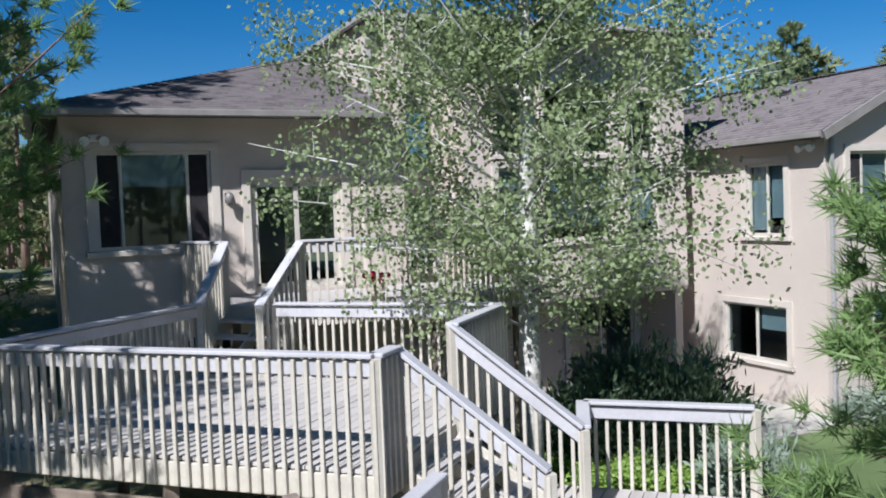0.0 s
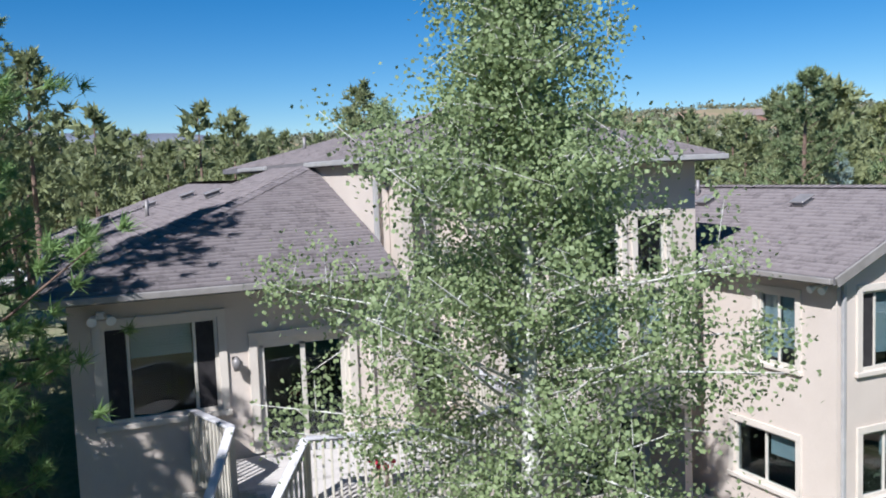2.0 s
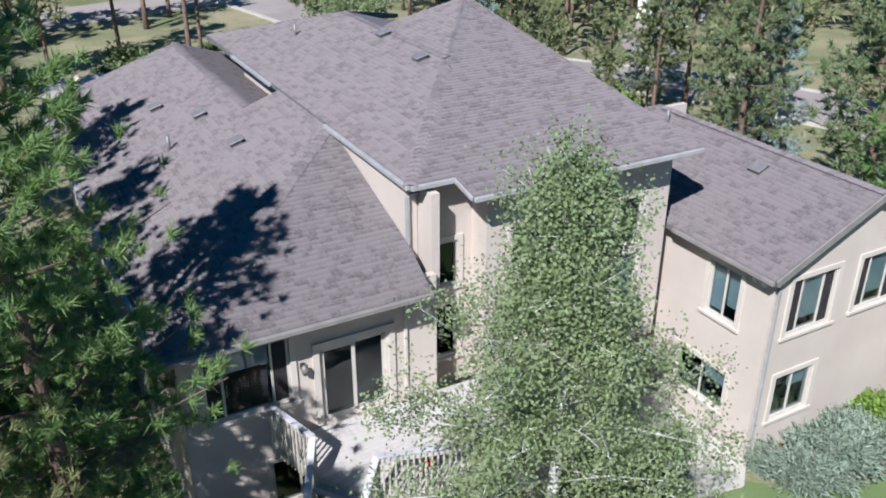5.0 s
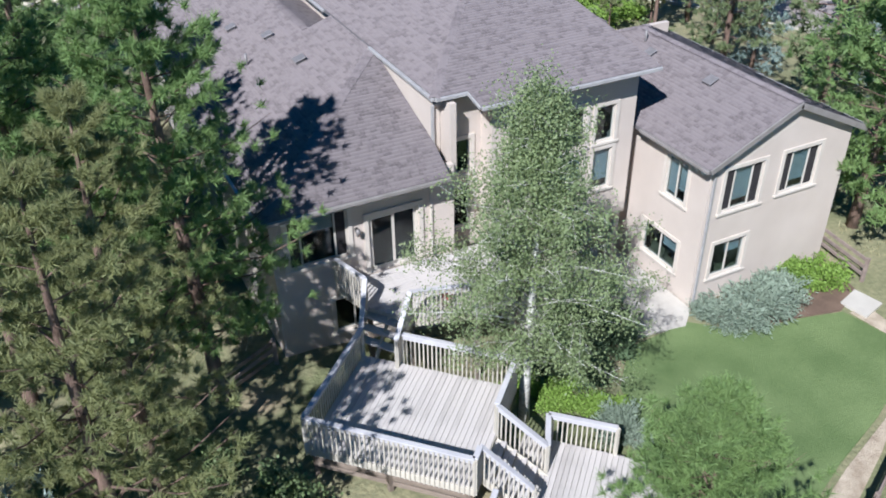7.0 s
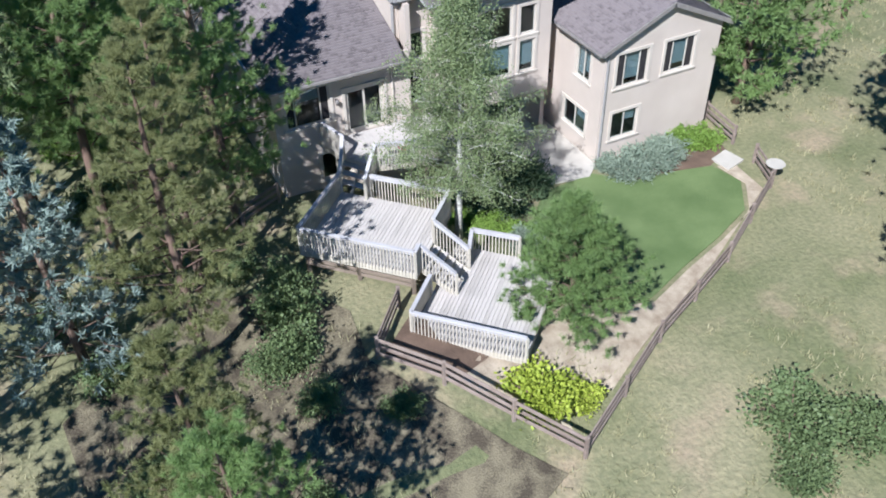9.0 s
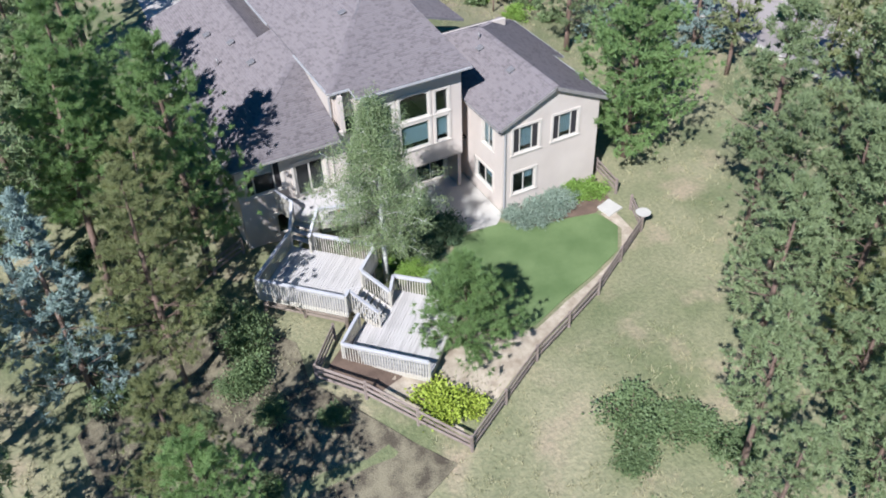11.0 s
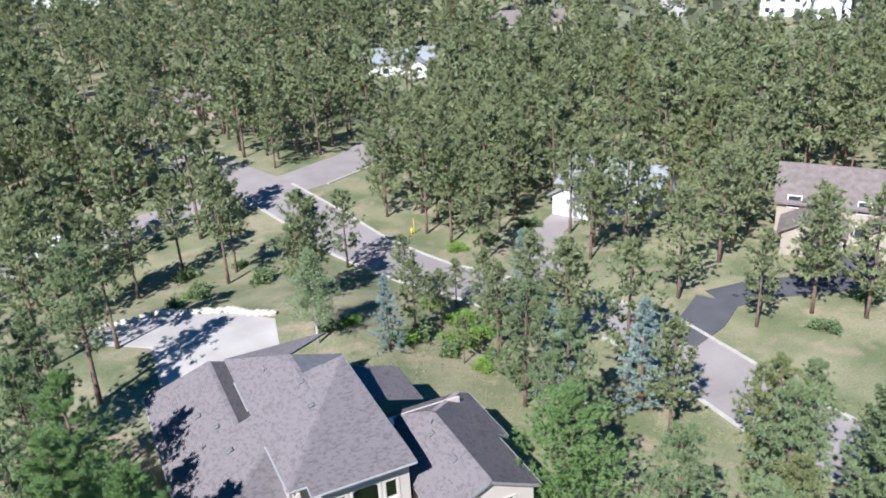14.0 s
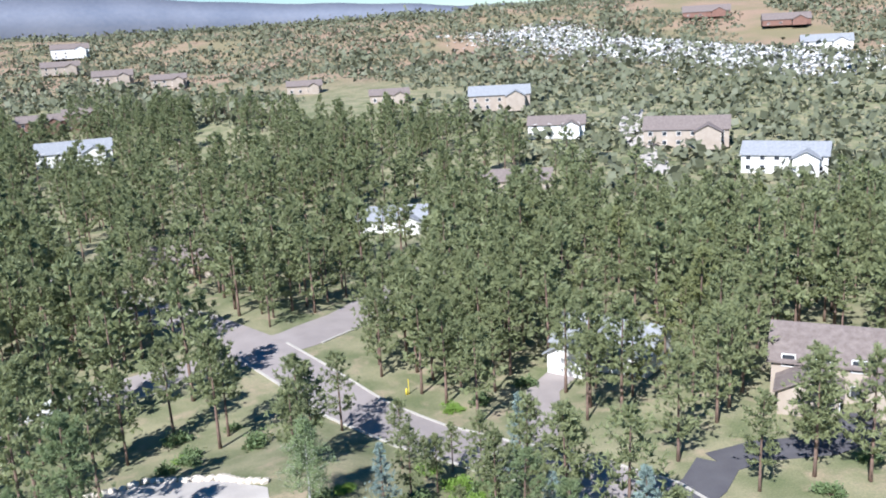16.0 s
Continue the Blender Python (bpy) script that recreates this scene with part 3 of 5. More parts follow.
def slope(pts, eave_dir, thick=0.14, shingled=True):
    """One roof slope: a deck under courses of shingle tabs. pts: its corners; eave_dir: the plan direction of its eave."""
    pts = [Vector(p) for p in pts]
    n = plane_z(pts).normalized()
    bm = bmesh.new()
    lo = [bm.verts.new(p - Vector((0, 0, thick))) for p in pts]
    hi = [bm.verts.new(p) for p in pts]
    bm.faces.new(hi); bm.faces.new(lo[::-1])
    for i in range(len(pts)):
        j = (i + 1) % len(pts)
        bm.faces.new((lo[i], lo[j], hi[j], hi[i]))
    bmesh.ops.recalc_face_normals(bm, faces=bm.faces)
    part("roof_deck", bm, ROOFDECK, roof)
    e = Vector((*eave_dir, 0)).normalized()
    up = n.cross(e).normalized()
    if up.z < 0:
        up = -up
    right = e.cross(up).dot(n) > 0
    o = pts[0]
    q = [((p - o).dot(e), (p - o).dot(up)) for p in pts]
    b0, b1 = min(v for _, v in q), max(v for _, v in q)
    verts, faces = [], []
    b = b0
    exposure = 0.15
    while b < b1 - 0.02:
        top = min(b + exposure, b1)
        spans = []
        for bb in (b + 0.01, top - 0.005):
            xs = []
            for i in range(len(q)):
                (x0, y0), (x1, y1) = q[i], q[(i + 1) % len(q)]
                if (y0 - bb) * (y1 - bb) < 0:
                    xs.append(x0 + (x1 - x0) * (bb - y0) / (y1 - y0))
            if len(xs) >= 2:
                spans.append((min(xs), max(xs)))
        if spans:
            a0, a1 = max(s[0] for s in spans), min(s[1] for s in spans)
            a = a0 - rng.random() * 0.2
            while a < a1:
                w = rng.uniform(0.12, 0.32)
                c0, c1 = max(a, a0), min(a + w, a1)
                if c1 - c0 > 0.03:
                    h = rng.choice((0.012, 0.016, 0.022))
                    k = len(verts)
                    for aa, bb2, hh in ((c0, b, 0.003), (c1, b, 0.003), (c1, b, h), (c0, b, h), (c1, top + 0.02, 0.006), (c0, top + 0.02, 0.006)):
                        verts.append(o + e * aa + up * bb2 + n * hh)
                    faces += [(k, k + 1, k + 2, k + 3), (k + 3, k + 2, k + 4, k + 5)] if right else [(k + 3, k + 2, k + 1, k), (k + 5, k + 4, k + 2, k + 3)]
                a += w
        b = top
    if faces and shingled:
        ob = part("shingle", fast_mesh("shingle", verts, faces, SHINGLE), SHINGLE, roof)
        ob["kind"] = "stuff"

def edge_trim(a, b, w=0.10, h=0.11, name="gutter", drop=0.06, mat=GUTTER):
    a, b = Vector(a), Vector(b)
    d = (b - a).normalized()
    side = d.cross(Vector((0, 0, 1))).normalized()
    up = side.cross(d)
    m = Matrix.Translation((a + b) / 2) @ Matrix((d, side, up)).transposed().to_4x4()
    boxed(name, (0, 0, -drop), ((b - a).length, w, h), mat, house, m=m, bevel=0.012)

S1, S3 = 0.332, 0.46
EX, EY, EZ = 0.58, 14.835, 6.02
zl = lambda x: EZ + S1 * (x - EX)
zf = lambda y: EZ + S1 * (y - EY)
HX = 6.42
HY = EY + HX - EX
slope([(EX, EY, EZ), (6.28, EY, EZ), (HX, 16.1, zf(16.1)), (HX, HY, zf(HY))], (1, 0))
slope([(EX, 24.4, EZ), (EX, EY, EZ), (HX, HY, zl(HX)), (HX, 24.4, zl(HX))], (0, 1))
slope([(EX, 33.2, EZ), (EX, 24.4, EZ), (5.4, 24.4, zl(5.4)), (5.4, 33.2, zl(5.4))], (0, 1))
slope([(9.2, 24.4, zl(5.4) - S1 * 3.8), (9.2, 33.2, zl(5.4) - S1 * 3.8), (5.4, 33.2, zl(5.4)), (5.4, 24.4, zl(5.4))], (0, 1))
# tall block: a low hip on the west, a broad front slope up to a cross ridge
UX, UY, S2, SW = 6.35, 15.95, 0.20, 0.2772
BY, RX = 15.12, 13.85
zu = lambda y: 7.85 + S2 * (y - BY)
UZ = zu(UY)
zw = lambda x: UZ + SW * (x - UX)
HIP, PEAK, JOIN, TOP = (10.26, 21.38, 9.10), (10.26, 28.6, 9.10), (10.26, 25.7, 9.10), (13.1, 25.24, zu(25.24))
NE, BACK = (14.0, 28.6, 8.05), 32.2
slope([(UX, BACK, UZ), (UX, UY, UZ), HIP, PEAK], (0, 1))
slope([(UX, UY, UZ), (RX, UY, UZ), TOP, HIP], (1, 0))
slope([(7.43, BY, zu(BY)), (RX, BY, zu(BY)), (RX, UY, UZ), (7.43, UY, UZ)], (1, 0))
slope([HIP, JOIN, TOP], (0, 1))
slope([(14.0, BACK, UZ), (UX, BACK, UZ), PEAK], (1, 0))
slope([NE, PEAK, JOIN], (0, 1), shingled=False)
slope([NE, JOIN, TOP], (0, 1), shingled=False)
slope([(RX, UY, UZ), NE, TOP], (0, 1), shingled=False)
# wing: a front gable whose ridge ends in a hip at the back
WX0, WX1, WR, WZ = 13.85, 20.6, 17.2, 5.47
WN, WE = 23.6, 20.3
zr = WZ + S3 * (WR - WX0)
slope([(WX0, 12.33, WZ), (WX0, WN, WZ), (WR, WE, zr), (WR, 12.33, zr)], (0, 1))
slope([(WX1, 12.33, WZ), (WX1, WN, WZ), (WR, WE, zr), (WR, 12.33, zr)], (0, 1))
slope([(WX1, WN, WZ), (WX0, WN, WZ), (WR, WE, zr)], (1, 0))
slope([(21.5, 18.0, 5.06), (21.5, WN, 5.06), (WX1, WN, WZ - 0.004), (WX1, 18.0, WZ - 0.004)], (0, 1))
slope([(17.8, 23.2, 6.2), (17.8, 27.9, 6.2), (13.9, 27.9, 7.4), (13.9, 23.2, 7.4)], (0, 1))
edge_trim((EX, EY - 0.05, EZ), (6.28, EY - 0.05, EZ), mat=FASCIA)
def hip_cap(a, b):
    """Overlapping cap shingles along a hip or ridge."""
    a, b = Vector(a), Vector(b)
    d = (b - a).normalized(); side = d.cross(Vector((0, 0, 1))).normalized(); up = side.cross(d)
    verts, faces = [], []
    n = int((b - a).length / 0.2)
    for i in range(n):
        c = a + d * (0.2 * i)
        k = len(verts)
        for f, lift in ((-0.03, 0.045), (0.21, 0.025)):
            for s, dz in ((-0.17, -0.05), (0, 0), (0.17, -0.05)):
                verts.append(c + d * f + side * s + up * (dz + lift))
        faces += [(k, k + 1, k + 4, k + 3), (k + 1, k + 2, k + 5, k + 4)]
    ob = part("ridge_cap", fast_mesh("ridge_cap", verts, faces, SHINGLE), SHINGLE, roof)
    ob["kind"] = "stuff"
hip_cap((EX, EY, EZ), (HX, HY, zl(HX)))
hip_cap((5.4, 24.4, zl(5.4)), (5.4, 33.2, zl(5.4)))
hip_cap((UX, UY, UZ), HIP); hip_cap(HIP, PEAK); hip_cap(TOP, JOIN)
hip_cap((WR, 12.33, zr), (WR, WE, zr)); hip_cap((WX1, WN, WZ), (WR, WE, zr)); hip_cap((WX0, WN, WZ), (WR, WE, zr))
edge_trim((EX - 0.05, EY, EZ), (EX - 0.05, 33.2, EZ))
edge_trim((UX - 0.05, UY, UZ), (UX - 0.05, 20.7, UZ))
edge_trim((UX - 0.05, 25.0, UZ), (UX - 0.05, 28.9, UZ))
edge_trim((UX, UY - 0.05, UZ), (7.43, UY - 0.05, UZ))
edge_trim((7.43, BY - 0.05, zu(BY)), (RX, BY - 0.05, zu(BY)))
edge_trim((7.41, BY, zu(BY)), (7.41, UY, UZ), name="fascia", w=0.05)
edge_trim((RX + 0.02, BY, zu(BY)), (TOP[0] + 0.02, TOP[1], TOP[2]), name="fascia", w=0.05)
edge_trim((21.53, WN, 5.06), (21.53, 18.0, 5.06))
edge_trim((WX0 - 0.05, 12.33, WZ), (WX0 - 0.05, 15.7, WZ), mat=FASCIA)
edge_trim((WX0, 12.30, WZ), (WR, 12.30, zr), name="fascia", w=0.05, h=0.2, drop=0.09, mat=FASCIA)
edge_trim((WR, 12.30, zr), (WX1, 12.30, WZ), name="fascia", w=0.05, h=0.2, drop=0.09, mat=FASCIA)
edge_trim((WX1 + 0.05, 12.33, WZ), (WX1 + 0.05, 17.6, WZ))

def roof_vent(x, y, z, tilt, turn):
    m = Matrix.Translation((x, y, z)) @ pose(0, 0, 0, 0, 0, turn) @ pose(0, 0, 0, tilt, 0, 0)
    bm = bmesh.new()
    bm_box(bm, (0, 0, 0.06), (0.34, 0.34, 0.1), m, 0.02)
    bm_box(bm, (0, -0.02, 0.13), (0.42, 0.42, 0.04), m, 0.015)
    part("roof_vent", bm, VENT, house)
for x, y in ((3.4, 27.5), (4.2, 25.3), (4.4, 22.3), (2.2, 29.5)):
    roof_vent(x, y, zl(x), -17, 90)
for x, y in ((9.72, 22.0), (9.95, 24.9)):
    roof_vent(x, y, zw(x), -15, 90)
for x, y in ((16.3, 18.6), (16.4, 15.5)):
    roof_vent(x, y, WZ + S3 * (x - WX0), -24, 90)
for x, y, z in ((8.3, 28.2, 8.5), (16.7, 19.4, 6.75), (3.0, 24.0, 6.8)):
    bm = bmesh.new()
    tube(bm, [(x, y, z - 0.1), (x, y, z + 0.45)], [0.05, 0.05], 8)
    part("vent_pipe", bm, VENT, house)


# ---- decks ----
DU, DV, DO = Vector((0.7035, -0.7107)), Vector((0.7107, 0.7035)), Vector((2.10, 5.73))
DECK = Matrix(((DU.x, DV.x, 0, DO.x), (DU.y, DV.y, 0, DO.y), (0, 0, 1, 0), (0, 0, 0, 1)))   # deck plan: u, v, z
Z1, Z2, Z3 = 2.12, 1.12, 2.93        # floors of the main deck, the lower deck and the landing
BAL = mesh_from("baluster", (lambda b: (bm_box(b, (0, 0, 0), (0.038, 0.038, 1.0), None, 0.004), b)[1])(bmesh.new()), BALUSTER)

def at_deck(u, v, z=0.0):
    p = DO + DU * u + DV * v
    return Vector((p.x, p.y, z))

def beam(name, a, b, w, h, mat, parent, up_off=0.0, label="", bevel=0.008):
    a, b = Vector(a), Vector(b)
    d = (b - a).normalized()
    side = d.cross(Vector((0, 0, 1))).normalized()
    up = side.cross(d)
    m = Matrix.Translation((a + b) / 2) @ Matrix((d, side, up)).transposed().to_4x4()
    return boxed(name, (0, 0, up_off), ((b - a).length, w, h), mat, parent, label, bevel, m)

standing = []                            # posts set so far: a corner shares one
def railing(a, b, za, zb, parent, below=0.25, height=0.97, gap=0.125, posts=(True, True)):
    """A railing over a to b (plan), whose floor rises from za to zb: cap, face board, balusters, end posts."""
    a, b = Vector(a[:2]), Vector(b[:2])
    L = (b - a).length
    A3, B3 = Vector((*a, za + height)), Vector((*b, zb + height))
    beam("rail_cap", A3, B3, 0.145, 0.04, CAP, parent)
    beam("rail_board", A3 - Vector((0, 0, 0.11)), B3 - Vector((0, 0, 0.11)), 0.04, 0.14, CAP, parent)
    n = max(2, round(L / gap))
    for i in range(n + 1):
        t = i / n
        p = a.lerp(b, t)
        top, bot = za + (zb - za) * t + height - 0.04, za + (zb - za) * t - below
        ob = part("baluster", BAL, BALUSTER, parent)
        d = (b - a).normalized()
        off = Vector((d.y, -d.x)) * 0.042
        ob.matrix_basis = Matrix.Translation((p.x + off.x, p.y + off.y, (top + bot) / 2)) @ pose(0, 0, 0, 0, 0, math.degrees(math.atan2(d.y, d.x))) @ Matrix.Diagonal((1, 1, top - bot, 1))
    for on, p, z in ((posts[0], a, za), (posts[1], b, zb)):
        if on and all(math.hypot(p.x - q[0], p.y - q[1]) > 0.07 or abs(z - q[2]) > 0.7 for q in standing):
            standing.append((p.x, p.y, z))
            boxed("post", (p.x, p.y, z + height / 2 - 0.12), (0.09, 0.09, height + 0.2), BALUSTER, parent, bevel=0.006)

def boards(u0, u1, v0, v1, z, parent, pitch=0.142):
    n = round((u1 - u0) / pitch)
    w = (u1 - u0) / n
    me = mesh_from("deck_board", (lambda b: (bm_box(b, (0, 0, 0), (w - 0.008, v1 - v0, 0.035), None, 0.004), b)[1])(bmesh.new()), BOARD)
    for i in range(n):
        ob = part("deck_board", me, BOARD, parent)
        ob.matrix_basis = DECK @ Matrix.Translation((u0 + (i + 0.5) * w, (v0 + v1) / 2 + rng.uniform(-0.006, 0.006), z - 0.0175 + rng.uniform(-0.002, 0.002)))

def deck_frame(u0, u1, v0, v1, z, parent, posts):
    for a, b in (((u0, v0), (u1, v0)), ((u1, v0), (u1, v1)), ((u1, v1), (u0, v1)), ((u0, v1), (u0, v0))):
        beam("rim_board", at_deck(*a, z - 0.16), at_deck(*b, z - 0.16), 0.045, 0.23, BALUSTER, parent)
    k = u0 + 0.5
    while k < u1:
        beam("joist", at_deck(k, v0 + 0.03, z - 0.16), at_deck(k, v1 - 0.03, z - 0.16), 0.045, 0.22, TIMBER, parent)
        k += 0.6
    for u, v in posts:
        p = at_deck(u, v)
        g = ground_z(p.x, p.y) - 0.2
        boxed("support_post", (p.x, p.y, (g + z - 0.27) / 2), (0.14, 0.14, z - 0.27 - g), TIMBER, parent, bevel=0.008)

deck = thing("deck", "painted wooden deck with baluster railings behind the house", "deck", at=(0, 0, 0))
MU0, MU1, MV0, MV1 = -4.87, -0.49, 1.81, 5.45
boards(MU0, MU1, MV0, MV1, Z1, deck)
deck_frame(MU0, MU1, MV0, MV1, Z1, deck, [(u, v) for u in (MU0 + 0.15, -2.7, MU1 - 0.15) for v in (MV0 + 0.12, 3.6, MV1 - 0.1)])
for z in (0.42, 0.62):
    beam("brace", at_deck(MU0 + 0.15, MV0 + 0.12, Z1 - z - 0.1), at_deck(MU1 - 0.15, MV0 + 0.12, Z1 - z - 0.1), 0.05, 0.14, TIMBER, deck)
railing(at_deck(MU0, MV0), at_deck(MU1, MV0), Z1, Z1, deck)
railing(at_deck(MU0, MV1), at_deck(MU0, MV0), Z1, Z1, deck)
railing(at_deck(MU1, MV0), at_deck(MU1, 2.25), Z1, Z1, deck)
railing(at_deck(MU1, 3.70), at_deck(MU1, MV1 + 0.1), Z1, Z1, deck)
railing(at_deck(MU1, MV1 + 0.1), at_deck(-3.72, MV1 + 0.1), Z1, Z1, deck)

def stairs(a, along, across, width, z_top, z_low, n, run, parent, name="stair"):
    """Open treads going down from a along a plan direction."""
    along, across = Vector(along), Vector(across)
    rise = (z_top - z_low) / n
    ang = math.degrees(math.atan2(across.y, across.x))
    for i in range(1, n):
        c = Vector(a) + along * (run * (i - 0.5)) + across * width / 2
        for k in (-0.075, 0.075):
            cc = c + along * k
            boxed("tread", (0, 0, 0), (width, 0.14, 0.04), BOARD, parent, bevel=0.006, m=Matrix.Translation((cc.x, cc.y, z_top - rise * i)) @ pose(0, 0, 0, 0, 0, ang))
    for s in (0.03, width / 2, width - 0.03):
        p0 = Vector(a) + across * s
        p1 = p0 + along * run * n
        beam("stringer", (p0.x, p0.y, z_top - 0.2), (p1.x, p1.y, z_low - 0.13), 0.045, 0.22, BALUSTER, parent)

lower_deck = thing("deck", "lower wooden deck with pale boards beside the lawn", "deck", at=(0, 0, 0))
LU1, LV1 = 3.95, 4.85
boards(0.0, LU1, 0.0, LV1, Z2, lower_deck)
deck_frame(0.0, LU1, 0.0, LV1, Z2, lower_deck, [(u, v) for u in (0.12, 2.0, LU1 - 0.12) for v in (0.12, LV1 - 0.12)])
railing(at_deck(0, 0), at_deck(LU1, 0), Z2, Z2, lower_deck)
railing(at_deck(0, 1.95), at_deck(0, 0), Z2, Z2, lower_deck)
railing(at_deck(2.42, LV1), at_deck(0.62, LV1 - 0.05), Z2, Z2, lower_deck)
# stair between the decks
s0 = at_deck(MU1 + 0.02, 2.25)
stairs(s0.xy, DU, DV, 1.40, Z1, Z2, 5, 0.28, deck)
railing(at_deck(MU1, 2.25), at_deck(0.85, 2.25), Z1, Z2, deck, below=0.2)
railing(at_deck(0.85, 3.70), at_deck(MU1, 3.70), Z2, Z1, deck, below=0.2)
railing(at_deck(0.62, LV1 - 0.05), at_deck(0.85, 3.70), Z2, Z2, deck, below=0.2)

# landing at the terrace door, and the stair down to the main deck
landing = thing("deck", "upper wooden landing at the terrace door", "deck", at=(0, 0, 0))
LAND = [(2.75, 15.50), (3.15, 14.10), (4.02, 12.93), (6.0, 12.35), (8.0, 13.2), (8.0, 15.50)]
bm = bmesh.new(); prism(bm, LAND, Z3 - 0.27, Z3 - 0.04)
part("rim", bm, BALUSTER, landing)
def landing_boards():
    """Boards cut to the landing's outline, laid along the wall."""
    y = 12.36
    while y < 15.49:
        xs = []
        for i in range(len(LAND)):
            (x0, y0), (x1, y1) = LAND[i], LAND[(i + 1) % len(LAND)]
            if (y0 - y - 0.07) * (y1 - y - 0.07) < 0:
                xs.append(x0 + (x1 - x0) * (y + 0.07 - y0) / (y1 - y0))
        if len(xs) == 2:
            boxed("deck_board", ((xs[0] + xs[1]) / 2, y + 0.07, Z3 - 0.018), (abs(xs[1] - xs[0]) + 0.06, 0.134, 0.035), BOARD, landing, bevel=0.004)
        y += 0.142
landing_boards()
for x, y in ((3.3, 14.3), (4.1, 13.1), (6.0, 12.6), (7.8, 13.3)):
    g = ground_z(x, y) - 0.2
    boxed("support_post", (x, y, (g + Z3 - 0.27) / 2), (0.14, 0.14, Z3 - 0.27 - g), TIMBER, landing, bevel=0.008)
railing((2.75, 15.45), (3.15, 14.10), Z3, Z3, landing)
railing((4.02, 12.93), (6.0, 12.35), Z3, Z3, landing)
railing((6.0, 12.35), (8.0, 13.2), Z3, Z3, landing)
railing((8.0, 13.2), (8.0, 15.45), Z3, Z3, landing)
tl, tr = Vector((3.15, 14.10)), Vector((4.02, 12.93))
ac = (tr - tl).normalized()
al = -DV
stairs(tl, al, ac, (tr - tl).length, Z3, Z1, 4, 0.29, landing)
bl, br = tl + al * 1.18, tr + al * 1.18
railing(tl, at_deck(MU0, MV1), Z3, Z1, landing, below=0.2)
railing(br, tr, Z1, Z3, landing, below=0.2)
pl = thing("flower_pot", "red petunias in a terracotta pot on the landing", "flower pot", at=(5.2, 13.05, Z3))
bm = bmesh.new(); tube(bm, [(0, 0, 0), (0, 0, 0.26)], [0.11, 0.17], 12); part("pot", bm, TAN, pl)


# ---- yard ----
LAWN = [(11.0, 11.7), (13.6, 11.9), (15.0, 10.6), (17.0, 10.3), (18.6, 9.9), (18.9, 8.4), (17.7, 6.8), (15.6, 5.9), (13.2, 5.1), (11.0, 4.2), (9.2, 4.6), (8.2, 5.6), (8.0, 7.0), (9.0, 8.6), (9.6, 10.2)]
LAWNMAT = mottled("lawn_turf", (0.085, 0.135, 0.045), (0.165, 0.225, 0.09), scale=0.55, fine=28, bump=0.8, dist=0.03, rough=0.9)
draped("lawn", LAWN, LAWNMAT, 0.05, "mown green lawn behind the house", "lawn", cell=0.8)
GRAVEL = mottled("river_gravel", (0.28, 0.22, 0.16), (0.55, 0.47, 0.37), scale=2.0, fine=24, bump=1.0, dist=0.03)
draped("gravel_bed", [(19.6, 9.7), (19.4, 7.6), (14.6, 4.9), (9.9, 2.7), (5.3, 0.2), (2.6, 3.2), (4.0, 4.1), (6.0, 4.6), (8.0, 5.2), (9.2, 4.4), (11.0, 4.0), (13.2, 4.9), (15.6, 5.7), (17.8, 6.6), (19.0, 8.2), (18.8, 9.8)], GRAVEL, 0.025, "tan river gravel bed along the fence", "gravel", cell=1.0)
MULCH = mottled("mulch_soil", (0.09, 0.06, 0.045), (0.19, 0.13, 0.095), scale=1.2, fine=20, bump=0.8, dist=0.03)
draped("flower_bed", [(14.0, 12.5), (20.4, 12.5), (20.0, 10.6), (18.6, 10.0), (17.0, 10.4), (15.0, 10.7)], MULCH, 0.035, "planting bed along the wing wall", "flower bed", cell=1.0)
draped("soil_bed", [(2.6, 3.2), (0.9, 5.2), (3.0, 7.0), (6.6, 4.8)], MULCH, 0.03, "bare brown soil below the lower deck", "soil", cell=1.0)
# brown litter and soil, its colour also darkened for the pines' shadows
LITTER = mottled("shaded_needle_litter", (0.075, 0.06, 0.042), (0.22, 0.19, 0.125), scale=1.3, fine=16, bump=0.9, dist=0.04, contrast=0.13)
draped("leaf_litter", [(-0.6, 9.6), (0.6, 7.6), (0.3, 5.2), (1.6, 2.6), (4.2, -0.8), (1.0, -2.2), (-4.0, -2.4), (-8.5, 1.0), (-9.0, 7.0), (-5.0, 11.0)], LITTER, 0.03, "brown needle litter and soil under the pines, darkened for shade", "leaf litter", cell=1.0)
bm = bmesh.new(); prism(bm, [(8.2, 17.1), (14.15, 17.1), (14.15, 12.4), (13.4, 11.75), (11.3, 12.1), (8.4, 13.6)], -0.2, 0.06)
tagged(part("patio", bm, CONCRETE), "pale concrete patio slab at the lower door", "patio", kind="structure")
bm = bmesh.new(); prism(bm, [(19.0, 9.3), (20.1, 9.6), (19.9, 10.6), (18.9, 10.3)], -0.1, 0.09)
tagged(part("step_slab", bm, CONCRETE), "pale concrete slab by the garden gate", "slab", kind="structure")

